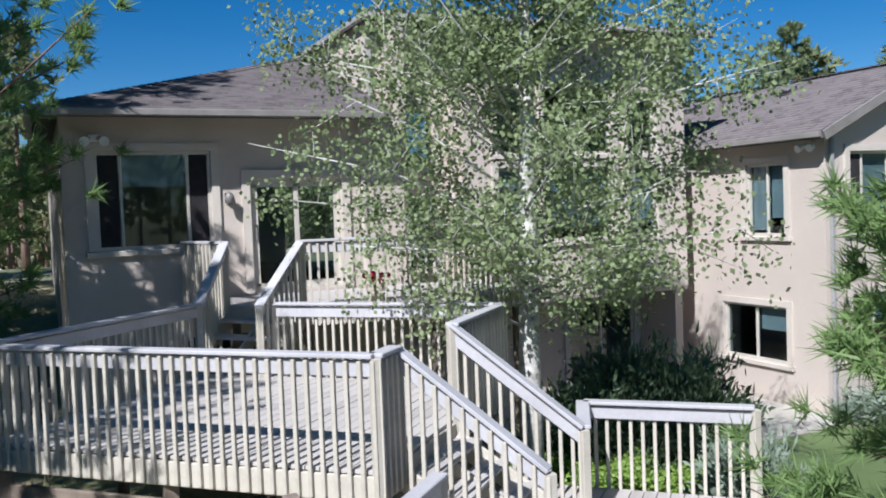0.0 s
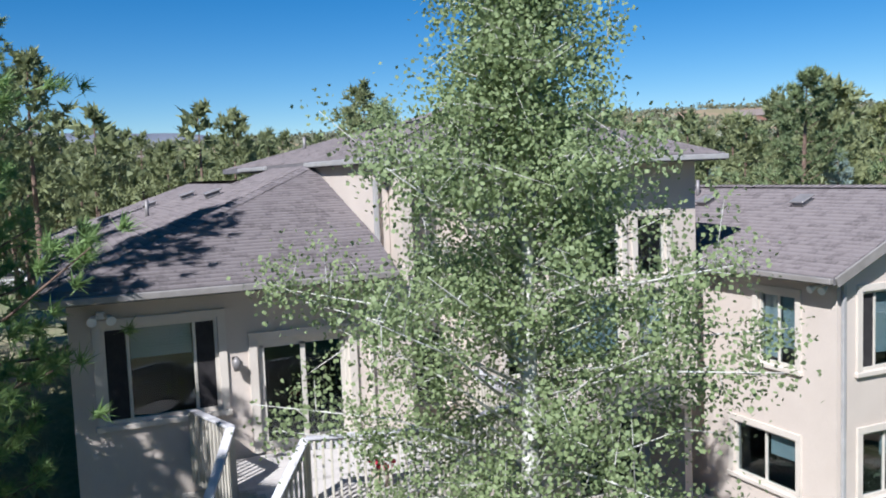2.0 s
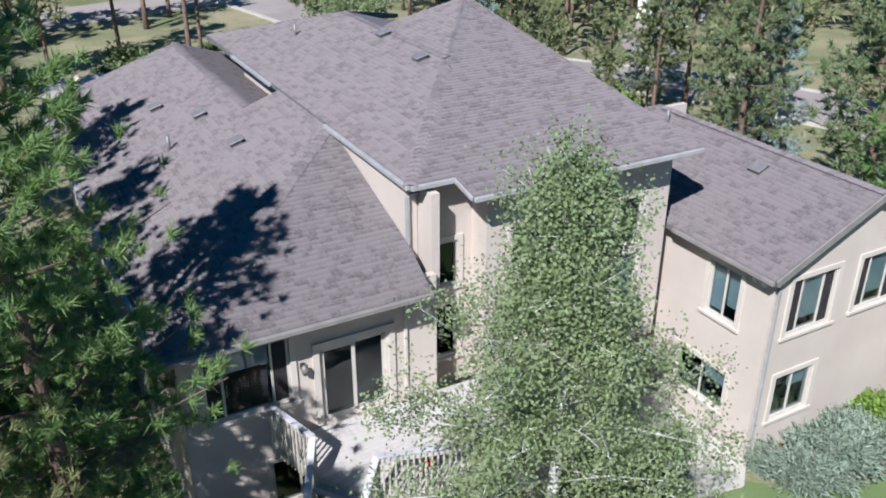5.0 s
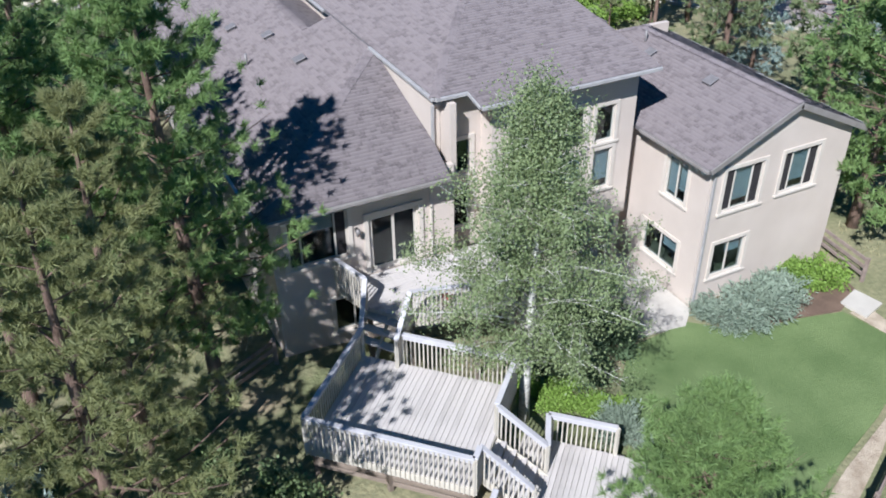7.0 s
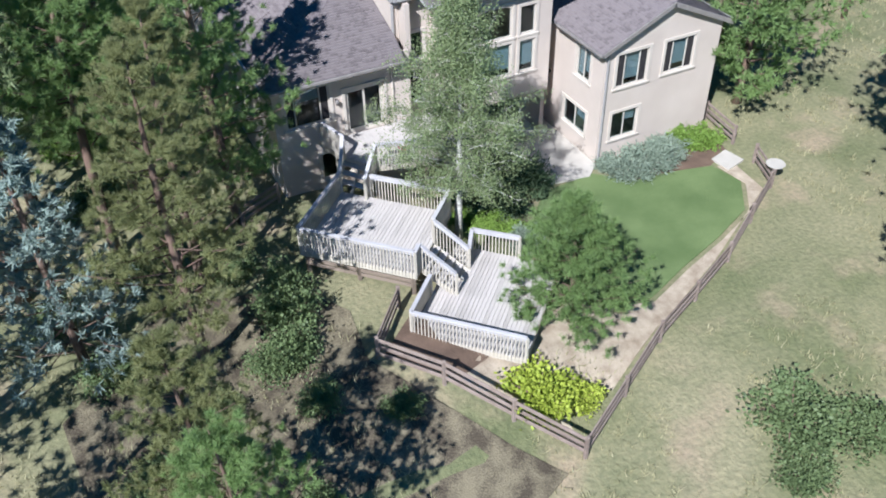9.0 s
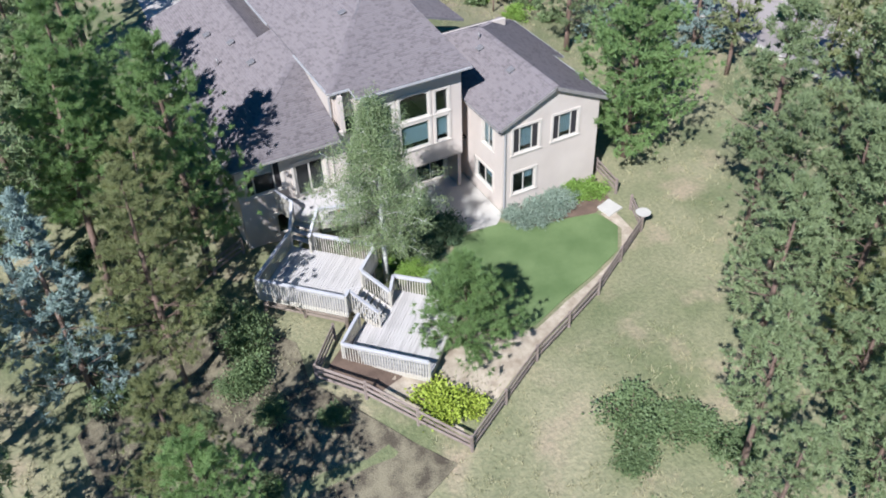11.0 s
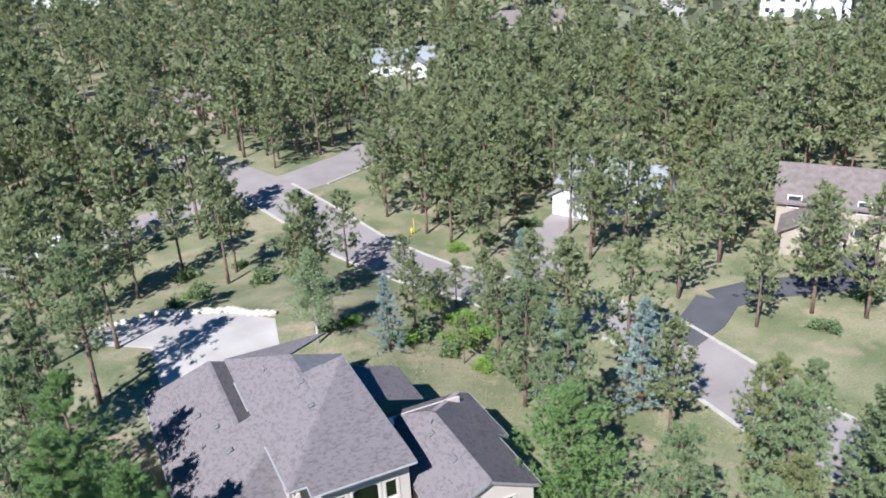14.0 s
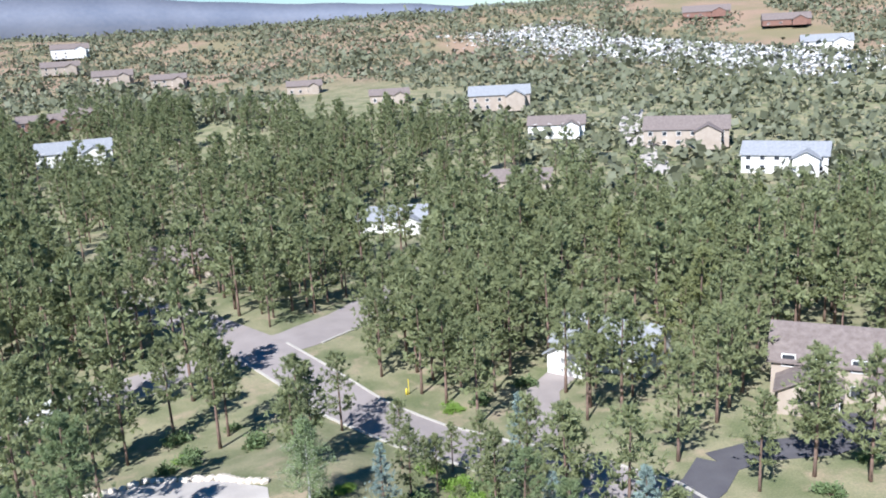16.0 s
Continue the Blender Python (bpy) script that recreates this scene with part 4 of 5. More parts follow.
def fence(pts, name="fence"):
    f = thing(name, "brown stained three-rail wooden fence round the yard", "fence")
    for (x0, y0), (x1, y1) in zip(pts, pts[1:]):
        L = math.hypot(x1 - x0, y1 - y0)
        n = max(1, round(L / 2.4))
        for i in range(n):
            a, b = i / n, (i + 1) / n
            pa, pb = (x0 + (x1 - x0) * a, y0 + (y1 - y0) * a), (x0 + (x1 - x0) * b, y0 + (y1 - y0) * b)
            ga, gb = ground_z(*pa), ground_z(*pb)
            boxed("post", (*pa, ga + 0.45), (0.12, 0.12, 1.1), FENCE, f, bevel=0.012)
            for h in (0.28, 0.58, 0.88):
                beam("rail", (*pa, ga + h + rng.uniform(-0.02, 0.02)), (*pb, gb + h + rng.uniform(-0.02, 0.02)), 0.05, 0.14, FENCE, f)
    boxed("post", (*pts[-1], ground_z(*pts[-1]) + 0.45), (0.12, 0.12, 1.1), FENCE, f, bevel=0.012)
    return f
fence([(20.4, 9.3), (19.7, 7.5), (14.9, 4.6), (9.9, 2.3), (5.0, -0.5), (0.6, 5.1), (2.2, 7.0)])
fence([(20.9, 13.2), (20.6, 10.9)])
fence([(-1.2, 14.5), (0.6, 15.4)])

# bird bath on a fence post
bb = thing("bird_bath", "pale grey bird bath on the fence corner", "bird bath", at=(19.9, 7.7, ground_z(19.9, 7.7)))
bm = bmesh.new(); tube(bm, [(0, 0, 0), (0, 0, 0.8), (0, 0, 0.95)], [0.13, 0.08, 0.1], 12); part("pedestal", bm, CONCRETE, bb)
bm = bmesh.new(); tube(bm, [(0, 0, 0.93), (0, 0, 1.0), (0, 0, 1.07)], [0.12, 0.34, 0.4], 20); part("basin", bm, CONCRETE, bb)

# ---- roads and drives ----
DRIVE = [(2.0, 34.0), (9.0, 34.0), (12.5, 42.0), (13.5, 47.0), (9.5, 52.5), (4.0, 57.0), (-1.0, 56.5), (-3.0, 53.0), (2.5, 47.5)]
draped("driveway", DRIVE, PAVE, 0.04, "pale concrete forecourt before the garage", "driveway", cell=2.0)
MAIN = [(24, 90), (26.5, 78), (28.5, 66), (32, 54), (36, 46), (41, 39.5), (44.5, 32), (44.8, 24), (45.0, 16), (46.6, 8), (49, -2), (52, -20)]
WEST_STREET = [(-60, 58), (-34, 71), (-16, 79), (-4, 84.5), (6, 86.5), (16, 88.5), (25, 90)]
NORTH_STREET = [(24, 91), (19, 106), (12, 122), (7, 138), (1, 156)]
SIDE_STREET = [(22, 89), (30, 92), (40, 98.5), (50, 108), (66, 122)]
draped("road", strip(WEST_STREET, 7.5), ASPHALT, 0.05, "grey residential street", "road", cell=3.0)
draped("road", strip(SIDE_STREET, 8.0), ASPHALT, 0.06, "grey side street into the pines", "road", cell=3.0)
draped("road", strip(NORTH_STREET, 7.5), ASPHALT, 0.08, "grey street bending away between the pines", "road", cell=3.0)
draped("road", strip(MAIN, 7.5), ASPHALT, 0.07, "grey street curving past the house", "road", cell=3.0)
draped("driveway", strip([(45.5, 30), (50, 31.5), (54, 34)], 4.2), TAR, 0.09, "dark asphalt driveway", "driveway", cell=2.0)
draped("driveway", strip([(54, 34), (59, 33.5), (65, 31), (70, 31), (73, 34)], 4.0), TAR, 0.09, "dark asphalt driveway", "driveway", cell=2.0)
draped("driveway", strip([(41, 46), (45.5, 52), (50, 59), (56, 63)], 4.0), ASPHALT, 0.085, "grey driveway into the pines", "driveway", cell=2.0)
KERB = mottled("kerb_concrete", (0.40, 0.37, 0.33), (0.52, 0.49, 0.44), scale=2)
def kerb(pts, off):
    bm = bmesh.new()
    o = strip(pts, 2 * off)[:len(pts)] if off > 0 else strip(pts, -2 * off)[len(pts):][::-1]
    for (x0, y0), (x1, y1) in zip(o, o[1:]):
        n = max(1, int(math.hypot(x1 - x0, y1 - y0) / 3))
        for i in range(n):
            a, b = i / n, (i + 1) / n
            p = Vector((x0 + (x1 - x0) * a, y0 + (y1 - y0) * a)); q = Vector((x0 + (x1 - x0) * b, y0 + (y1 - y0) * b))
            zp, zq = ground_z(*p), ground_z(*q)
            d = (q - p).normalized(); s = Vector((-d.y, d.x)) * 0.16
            vs = [bm.verts.new((*(c + k * s), z + h)) for c, z in ((p, zp), (q, zq)) for k, h in ((-1, -0.1), (-1, 0.17), (1, 0.17), (1, -0.1))]
            for f in ((0, 1, 5, 4), (1, 2, 6, 5), (2, 3, 7, 6), (0, 3, 2, 1), (4, 5, 6, 7)):
                bm.faces.new([vs[t] for t in f])
    bmesh.ops.recalc_face_normals(bm, faces=bm.faces)
    tagged(part("kerb", bm, KERB), "pale concrete kerb along the street", "kerb", kind="structure")
kerb(MAIN, 3.85); kerb(MAIN, -3.85)
kerb(WEST_STREET[:-1], -3.85); kerb(WEST_STREET[:-2], 3.85)
kerb(SIDE_STREET[1:], -4.1); kerb(NORTH_STREET[1:], -3.85)

# ---- plants ----
def clumps(centres, dirs, count, length, width, rg, spread=0.9):
    """Needle blades: for each centre, count narrow triangles fanning round its direction."""
    c = np.repeat(np.asarray(centres, float), count, 0)
    d = np.repeat(np.asarray(dirs, float), count, 0)
    v = d + rg.normal(0, spread, c.shape)
    v /= np.linalg.norm(v, axis=1, keepdims=True)
    L = length * rg.uniform(0.6, 1.15, (len(c), 1))
    s = np.cross(v, rg.normal(0, 1, c.shape)); s /= np.linalg.norm(s, axis=1, keepdims=True)
    base = c + rg.normal(0, length * 0.12, c.shape)
    w = width * rg.uniform(0.7, 1.2, (len(c), 1))
    verts = np.stack([base - s * w, base + s * w, base + v * L], 1).reshape(-1, 3)
    return verts, np.arange(len(verts)).reshape(-1, 3)

def pine_parts(seed, h, crown0, reach, branches, per, blades, length, width, trunk_r, mat, bark=BARK, sides=8, spread=0.9, droop=0.0, cone=False, bare=0, limbs=5):
    """Trunk with limbs, and a crown of needle clumps; returns two meshes."""
    rg = np.random.default_rng(seed)
    bm = bmesh.new()
    lean = rg.normal(0, 0.02, 2) * h
    axis = [(lean[0] * t * t + 0.05 * math.sin(5 * t + seed), lean[1] * t * t, h * t) for t in (0, 0.15, 0.35, 0.55, 0.75, 0.9, 1.0)]
    tube(bm, [(axis[0][0], axis[0][1], -0.3)] + axis[1:], [trunk_r * k for k in (1.25, 0.95, 0.8, 0.62, 0.42, 0.22, 0.06)], sides)
    cs, ds = [], []
    def on_axis(t):
        return np.array([np.interp(t, (0, 0.15, 0.35, 0.55, 0.75, 0.9, 1), [a[k] for a in axis]) for k in range(3)])
    for i in range(branches + bare):
        dead = i >= branches
        t = crown0 + (0.985 - crown0) * ((i + rg.random()) / branches) if not dead else rg.uniform(0.12, crown0)
        a = i * 2.4 + rg.normal(0, 0.35)
        rel = (t - crown0) / (1 - crown0)
        prof = max(0.0, 1 - rel) ** 0.9 + 0.06 if cone else (min(1.0, (rel + 0.08) / 0.28) ** 0.6 * (1 - max(0.0, rel - 0.2) / 0.8) ** 0.72 * 1.12 + 0.06)
        L = reach * prof * rg.uniform(0.65, 1.2) * (0.5 if dead else 1)
        p0 = on_axis(t)
        rise = rg.uniform(-0.1, 0.35) - droop + 0.35 * rel
        out = np.array([math.cos(a), math.sin(a), rise])
        p1 = p0 + out * L * 0.6 + np.array([0, 0, -0.03 * L])
        p2 = p0 + out * L + np.array([0, 0, 0.10 * L])
        r = max(0.015, trunk_r * 0.22 * (1 - 0.6 * rel))
        if limbs:
            tube(bm, [p0, p1, p2], [r, r * 0.6, r * 0.2], limbs)
        if dead:
            continue
        for k in range(per):
            f = rg.uniform(0.3, 1.05)
            q = p0 + (p1 - p0) * min(1, f / 0.6) if f < 0.6 else p1 + (p2 - p1) * (f - 0.6) / 0.4
            side = np.array([-math.sin(a), math.cos(a), 0]) * rg.normal(0, 0.28) * L * f * (0.9 if not cone else 0.7)
            cs.append(q + side + np.array([0, 0, rg.normal(0.03, 0.06) * L])); ds.append(out * 0.7 + np.array([0, 0, 0.45]) + side * 0.4)
    for k in range(per):
        cs.append(on_axis(0.97) + rg.normal(0, 0.12, 3)); ds.append((0, 0, 1))
    v, f = clumps(cs, ds, blades, length, width, rg, spread)
    trunk = mesh_from("trunk", bm, bark)
    return trunk, fast_mesh("crown", v, f, mat)

def plant(name, meshes, x, y, s, turn, label, category, group="", names=("trunk", "crown"), dz=0.0, sz=None):
    ob = thing(name, label, category, group=group)
    ob.matrix_basis = Matrix.Translation((x, y, ground_z(x, y) + dz)) @ pose(0, 0, 0, 0, 0, turn) @ Matrix.Diagonal((s, s, sz or s, 1))
    for nm, me in zip(names, meshes):
        part(nm, me, None, ob)
    return ob

PINES = [pine_parts(11 + i, 13, c0, r, 62, 18, 46, 0.25, 0.0135, 0.20, mt, bare=4, spread=0.95) for i, (c0, r, mt) in enumerate(((0.30, 2.3, PINE), (0.22, 2.7, PINE), (0.42, 2.2, PINE), (0.20, 2.4, YELLOWPINE)))]
RIGHT = [pine_parts(111 + i, 13, c0, r, 54, 11, 24, 0.34, 0.036, 0.20, mt, bare=4, spread=1.1) for i, (c0, r, mt) in enumerate(((0.26, 2.5, PINEDRY), (0.20, 2.9, PINEDRY), (0.36, 2.4, PINEDRY), (0.20, 2.5, YELLOWPINE)))]
CORNER = pine_parts(15, 13, 0.18, 2.7, 84, 20, 44, 0.26, 0.015, 0.20, PINE, bare=3, spread=0.95)
YOUNG = pine_parts(19, 5.0, 0.05, 2.5, 84, 16, 40, 0.24, 0.012, 0.10, PINE, spread=1.0, cone=True)
BROAD = pine_parts(23, 11, 0.14, 3.6, 70, 26, 16, 0.34, 0.038, 0.22, PINE, spread=1.1)
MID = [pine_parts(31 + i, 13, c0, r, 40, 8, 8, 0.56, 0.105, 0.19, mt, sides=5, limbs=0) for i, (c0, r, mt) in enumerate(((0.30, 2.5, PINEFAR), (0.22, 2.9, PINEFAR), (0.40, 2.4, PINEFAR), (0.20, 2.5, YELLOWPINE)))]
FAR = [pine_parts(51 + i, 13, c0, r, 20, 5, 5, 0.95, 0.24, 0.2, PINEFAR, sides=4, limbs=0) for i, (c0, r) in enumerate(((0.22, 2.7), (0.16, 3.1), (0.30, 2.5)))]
SPRUCES = [pine_parts(71, 9, 0.04, 2.1, 80, 10, 16, 0.26, 0.03, 0.13, SPRUCE, cone=True, droop=0.12, spread=0.7)]

for x, y, s in ((-3.4, 21.4, 1.4), (-5.4, 24.5, 1.6)):
    plant("pine_tree", YOUNG, x, y, s, x * 70, "dark bushy pine close beside the house wall", "tree", "pines round the house")
LP = "tall ponderosa pine with green needles and reddish bark"
plant("pine_tree", CORNER, -1.3, 14.7, 1.0, 0, "ponderosa pine shading the corner of the house", "tree", "pines round the house")
plant("pine_tree", YOUNG, 7.5, 4.35, 1.06, 0, "young bushy ponderosa pine at the lawn edge", "tree", "pines round the house")
plant("pine_tree", BROAD, 23.3, 13.7, 0.95, 0, "broad dense pine beside the wing", "tree", "pines round the house")
plant("pine_tree", PINES[3], -4.5, 7.3, 0.88, 0, "ponderosa pine with yellowing needles", "tree", "pines round the house")
near_pines = [(-3.6, 11.3, 0.85, 3, 40), (-6.0, 15.0, 1.0, 2, 80), (-4.6, 17.8, 1.1, 1, 120), (-5.6, 0.2, 0.72, 3, 200), (-14.0, 6.0, 1.0, 1, 20), (-9.5, 14.0, 1.15, 2, 70), (-12.5, 0.5, 0.9, 0, 300), (-3.9, 22.8, 1.1, 0, 15),
              (-8.5, 20.0, 1.1, 1, 150), (-13, 25, 1.05, 0, 10), (-6.5, 27, 1.0, 2, 30), (-2.4, 40.5, 1.05, 2, 0), (-9.0, 33.0, 1.1, 1, 60), (-14.5, 12, 1.1, 3, 33), (-16, 19, 1.1, 1, 100), (-5.2, -2.2, 0.72, 1, 77), (-5.6, 34.5, 0.9, 0, 5),
              (27.0, 19.5, 0.95, 0, 75), (27.8, 26.5, 0.85, 1, 220), (24.3, 4.6, 1.0, 2, 33), (26.4, 0.3, 0.95, 1, 80), (31.6, 4.2, 1.05, 2, 12), (35.3, 8.4, 0.95, 3, 340), (21.6, -3.6, 0.9, 0, 95), (29.3, -4.0, 1.0, 1, 170), (34.4, -0.2, 1.0, 2, 66), (38.6, 3.4, 1.0, 0, 99), (25.0, -7.5, 0.9, 3, 45), (33.5, -7.0, 1.0, 1, 27), (38.0, -4.0, 0.95, 0, 3), (17.5, -7.5, 0.75, 2, 8), (39.5, 9.5, 0.8, 2, 61), (22.4, 1.2, 0.8, 1, 5), (29.2, 1.8, 0.9, 3, 140), (19.4, -6.4, 0.8, 3, 20), (23.2, -1.4, 0.85, 2, 71), (14.2, -6.2, 0.72, 2, 10), (18.2, -2.4, 0.8, 0, 60), (12.2, -9.4, 0.6, 1, 130), (16.2, -10.0, 0.75, 0, 200)]
for x, y, s, k, turn in near_pines:
    plant("pine_tree", PINES[k] if -7 < x < 0 and y < 25 else RIGHT[k], x, y, s, turn, LP if k < 3 else "ponderosa pine with yellowing needles", "tree", "pines round the house")
plant("spruce_tree", SPRUCES[0], -8.0, 9.3, 1.15, 0, "tall silvery blue spruce tree", "tree", "blue spruces")
plant("spruce_tree", SPRUCES[0], 20.8, 37.2, 0.78, 60, "blue spruce tree beside the house front", "tree", "blue spruces")
plant("spruce_tree", SPRUCES[0], 36.2, 41.2, 0.95, 130, "dusky green spruce tree beside the street", "tree", "blue spruces")
plant("spruce_tree", SPRUCES[0], 35.9, 22.5, 1.1, 200, "dusky green spruce tree beside the street", "tree", "blue spruces")
plant("spruce_tree", SPRUCES[0], 31.0, 27.5, 0.9, 30, "dusky blue spruce tree beyond the wing", "tree", "blue spruces")

# aspen before the terrace
def aspen(n, size):
    rg = np.random.default_rng(5)
    bm = bmesh.new()
    H = 10.0
    trunk = [(0.06 * math.sin(3 * t), 0.05 * math.cos(4 * t), H * t) for t in np.linspace(0, 1, 9)]
    tube(bm, [(0, 0, -0.2)] + trunk[1:], list(np.linspace(0.17, 0.02, 9)), 9)
    pts = []
    for i in range(98):
        t = 0.22 + 0.76 * (i + rg.random()) / 98
        a = i * 2.4 + rg.normal(0, 0.3)
        rel = (t - 0.20) / 0.80
        L = float(np.interp(rel, (0, 0.12, 0.3, 0.5, 0.72, 0.88, 1), (2.2, 3.15, 3.0, 2.1, 1.25, 0.65, 0.2)))
        L *= rg.uniform(0.5, 1.15)
        p0 = np.array([0, 0, H * t])
        out = np.array([math.cos(a), math.sin(a), rg.uniform(0.3, 0.9)])
        p1, p2 = p0 + out * L * 0.5, p0 + out * L + np.array([0, 0, -0.12 * L])
        tube(bm, [p0, p1, p2], [0.024, 0.014, 0.004], 5)
        for k in range(9):
            f = rg.uniform(0.25, 1.0)
            q = p0 + (p1 - p0) * f / 0.5 if f < 0.5 else p1 + (p2 - p1) * (f - 0.5) / 0.5
            e = q + rg.normal(0, 0.30, 3) + np.array([0, 0, 0.08])
            tube(bm, [q, e], [0.009, 0.003], 3)
            pts += [(q, e)] 
    tr = mesh_from("trunk", bm, ASPENBARK)
    q = np.repeat(np.array([p[0] for p in pts]), n, 0); e = np.repeat(np.array([p[1] for p in pts]), n, 0)
    c = q + (e - q) * rg.uniform(0.1, 1.3, (len(q), 1)) + rg.normal(0, 0.15, q.shape)
    v = rg.normal(0, 1, c.shape); v[:, 2] -= 0.4; v /= np.linalg.norm(v, axis=1, keepdims=True)
    s = np.cross(v, rg.normal(0, 1, c.shape)); s /= np.linalg.norm(s, axis=1, keepdims=True)
    L = rg.uniform(0.044, 0.076, (len(c), 1)) * size
    verts = np.stack([c, c + v * L * 0.5 + s * L * 0.45, c + v * L, c + v * L * 0.5 - s * L * 0.45], 1).reshape(-1, 3)
    return tr, fast_mesh("crown", verts, np.arange(len(verts)).reshape(-1, 4), ASPENLEAF)
ASPEN, FAR_ASPEN = aspen(84, 1.0), aspen(14, 2.3)
plant("aspen_tree", ASPEN, 6.2, 10.2, 1.0, 20, "aspen tree with pale bark and small grey-green leaves", "tree")

def bush_meshes(seed, mat, leaves=2600, leaf=0.09, r=(1, 1, 0.7), stems=14, narrow=0.45):
    rg = np.random.default_rng(seed)
    bm = bmesh.new()
    cs = []
    for i in range(stems):
        a, el = rg.uniform(0, 6.28), rg.uniform(0.3, 1.35)
        d = np.array([math.cos(a) * math.cos(el) * r[0], math.sin(a) * math.cos(el) * r[1], math.sin(el) * r[2]]) * rg.uniform(0.7, 1.05)
        tube(bm, [(0, 0, -0.05), d * 0.5 + np.array([0, 0, 0.05]), d], [0.03, 0.02, 0.006], 4)
        for k in range(6):
            cs.append(d * rg.uniform(0.45, 1.0) + rg.normal(0, 0.16, 3) * np.array(r))
    n = leaves // len(cs)
    c = np.repeat(np.array(cs), n, 0) + rg.normal(0, 0.13, (len(cs) * n, 3)) * np.array(r)
    c[:, 2] = np.abs(c[:, 2])
    v = c / (np.linalg.norm(c, axis=1, keepdims=True) + 1e-6) + rg.normal(0, 0.7, c.shape); v /= np.linalg.norm(v, axis=1, keepdims=True)
    s = np.cross(v, rg.normal(0, 1, c.shape)); s /= np.linalg.norm(s, axis=1, keepdims=True)
    L = leaf * rg.uniform(0.6, 1.2, (len(c), 1))
    verts = np.stack([c, c + v * L * 0.5 + s * L * narrow, c + v * L, c + v * L * 0.5 - s * L * narrow], 1).reshape(-1, 3)
    return mesh_from("stems", bm, BARK), fast_mesh("leaves", verts, np.arange(len(verts)).reshape(-1, 4), mat)
B_LIME, B_GREEN, B_JUN, B_OAK = bush_meshes(1, LIME, 3600, 0.1), bush_meshes(2, SHRUB, 3200, 0.1), bush_meshes(3, JUNIPER, 6000, 0.16, narrow=0.12), bush_meshes(4, OAK, 1000, 0.2, (1, 1, 0.9))
B_UNDER = bush_meshes(8, OAK, 4200, 0.095, (1, 1, 0.9), stems=22)
B_DARK = bush_meshes(6, JUNIPERDARK, 6000, 0.14, narrow=0.14)
def bush(me, x, y, s, sz, turn, label, cat="shrub", group=""):
    plant("shrub", me, x, y, s, turn, label, cat, group, ("stems", "leaves"), sz=sz)
bush(B_LIME, 4.8, 1.6, 1.35, 1.5, 0, "bright lime-green shrub in the fence corner")
bush(B_LIME, 5.9, 1.3, 0.9, 1.1, 50, "bright lime-green shrub in the fence corner")
for x, y, s in ((15.1, 11.4, 1.2), (16.2, 11.5, 1.35), (17.3, 11.7, 1.1), (14.6, 12.0, 0.7)):
    bush(B_JUN, x, y, s, s * 0.75, x * 77, "spreading grey-green juniper against the wing wall", group="junipers")
for x, y, s in ((18.6, 11.9, 0.95), (19.5, 11.6, 0.9)):
    bush(B_GREEN, x, y, s, s, x * 50, "leafy green shrub in the planting bed", group="green shrubs")
for x, y, s, z in ((8.4, 12.2, 1.3, 1.7), (9.6, 12.8, 1.4, 2.2), (10.4, 12.1, 1.2, 2.0), (9.0, 11.2, 1.0, 1.3)):
    bush(B_DARK, x, y, s, z, x * 90, "dark green spreading juniper below the bay", group="dark junipers")
for x, y, s in ((7.4, 10.2, 0.7), (8.3, 9.8, 0.6), (8.9, 9.3, 0.55), (7.0, 11.3, 0.8), (8.0, 10.8, 0.7)):
    bush(B_GREEN, x, y, s, s * 0.8, x * 60, "low green leafy plant beside the deck", group="low plants")
bush(B_UNDER, -1.3, 8.3, 1.2, 1.4, 20, "dark leafy scrub oak below the deck", group="scrub oaks")
bush(B_UNDER, -1.9, 6.5, 1.1, 1.2, 90, "dark leafy scrub oak below the deck", group="scrub oaks")
for x, y, s in ((11.7, -2.2, 1.7), (10.6, -3.8, 1.1), (13.4, -3.6, 1.4), (9.5, -6.8, 1.2), (14.6, -5.6, 1.3)):
    bush(B_UNDER, x, y, s, s * 0.6, x * 40, "low scrub oak thicket in the dry grass", group="scrub oaks")

for x, y, s in ((-4.6, 5.2, 0.8), (-6.8, 3.4, 1.0), (-3.0, 1.2, 0.7), (-7.4, 8.0, 1.0), (-2.6, 12.6, 0.8), (-5.6, 13.2, 1.0), (-8.8, 12.0, 1.1), (-10.5, 3.0, 1.1), (-6.5, 18.5, 1.2)):
    bush(B_UNDER, x, y, s, s * 0.9, x * 70, "dark scrub oak bush under the pines", group="scrub oaks")

for x, y, s in ((-0.9, 9.5, 1.1), (-2.5, 6.1, 1.0), (-1.7, 4.1, 0.8), (-2.4, 11.5, 1.0), (0.5, 2.9, 0.7)):
    bush(B_UNDER, x, y, s, s * 0.9, x * 55, "dark leafy scrub oak in the litter below the deck", group="scrub oaks")

# ---- pine woods beyond the yard ----
def off_road(x, y, gap):
    """Whether a place keeps this distance from the middle of every street and drive."""
    for pts, w in ((MAIN, gap), (WEST_STREET, gap), (SIDE_STREET, gap), (NORTH_STREET, gap), ([(46.5, 30), (57, 36), (63, 33), (72, 34)], gap - 2), ([(41, 46), (50, 59), (56, 63)], gap - 2)):
        for (x0, y0), (x1, y1) in zip(pts, pts[1:]):
            dx, dy = x1 - x0, y1 - y0
            t = max(0, min(1, ((x - x0) * dx + (y - y0) * dy) / (dx * dx + dy * dy)))
            if math.hypot(x - x0 - t * dx, y - y0 - t * dy) < w:
                return False
    return True

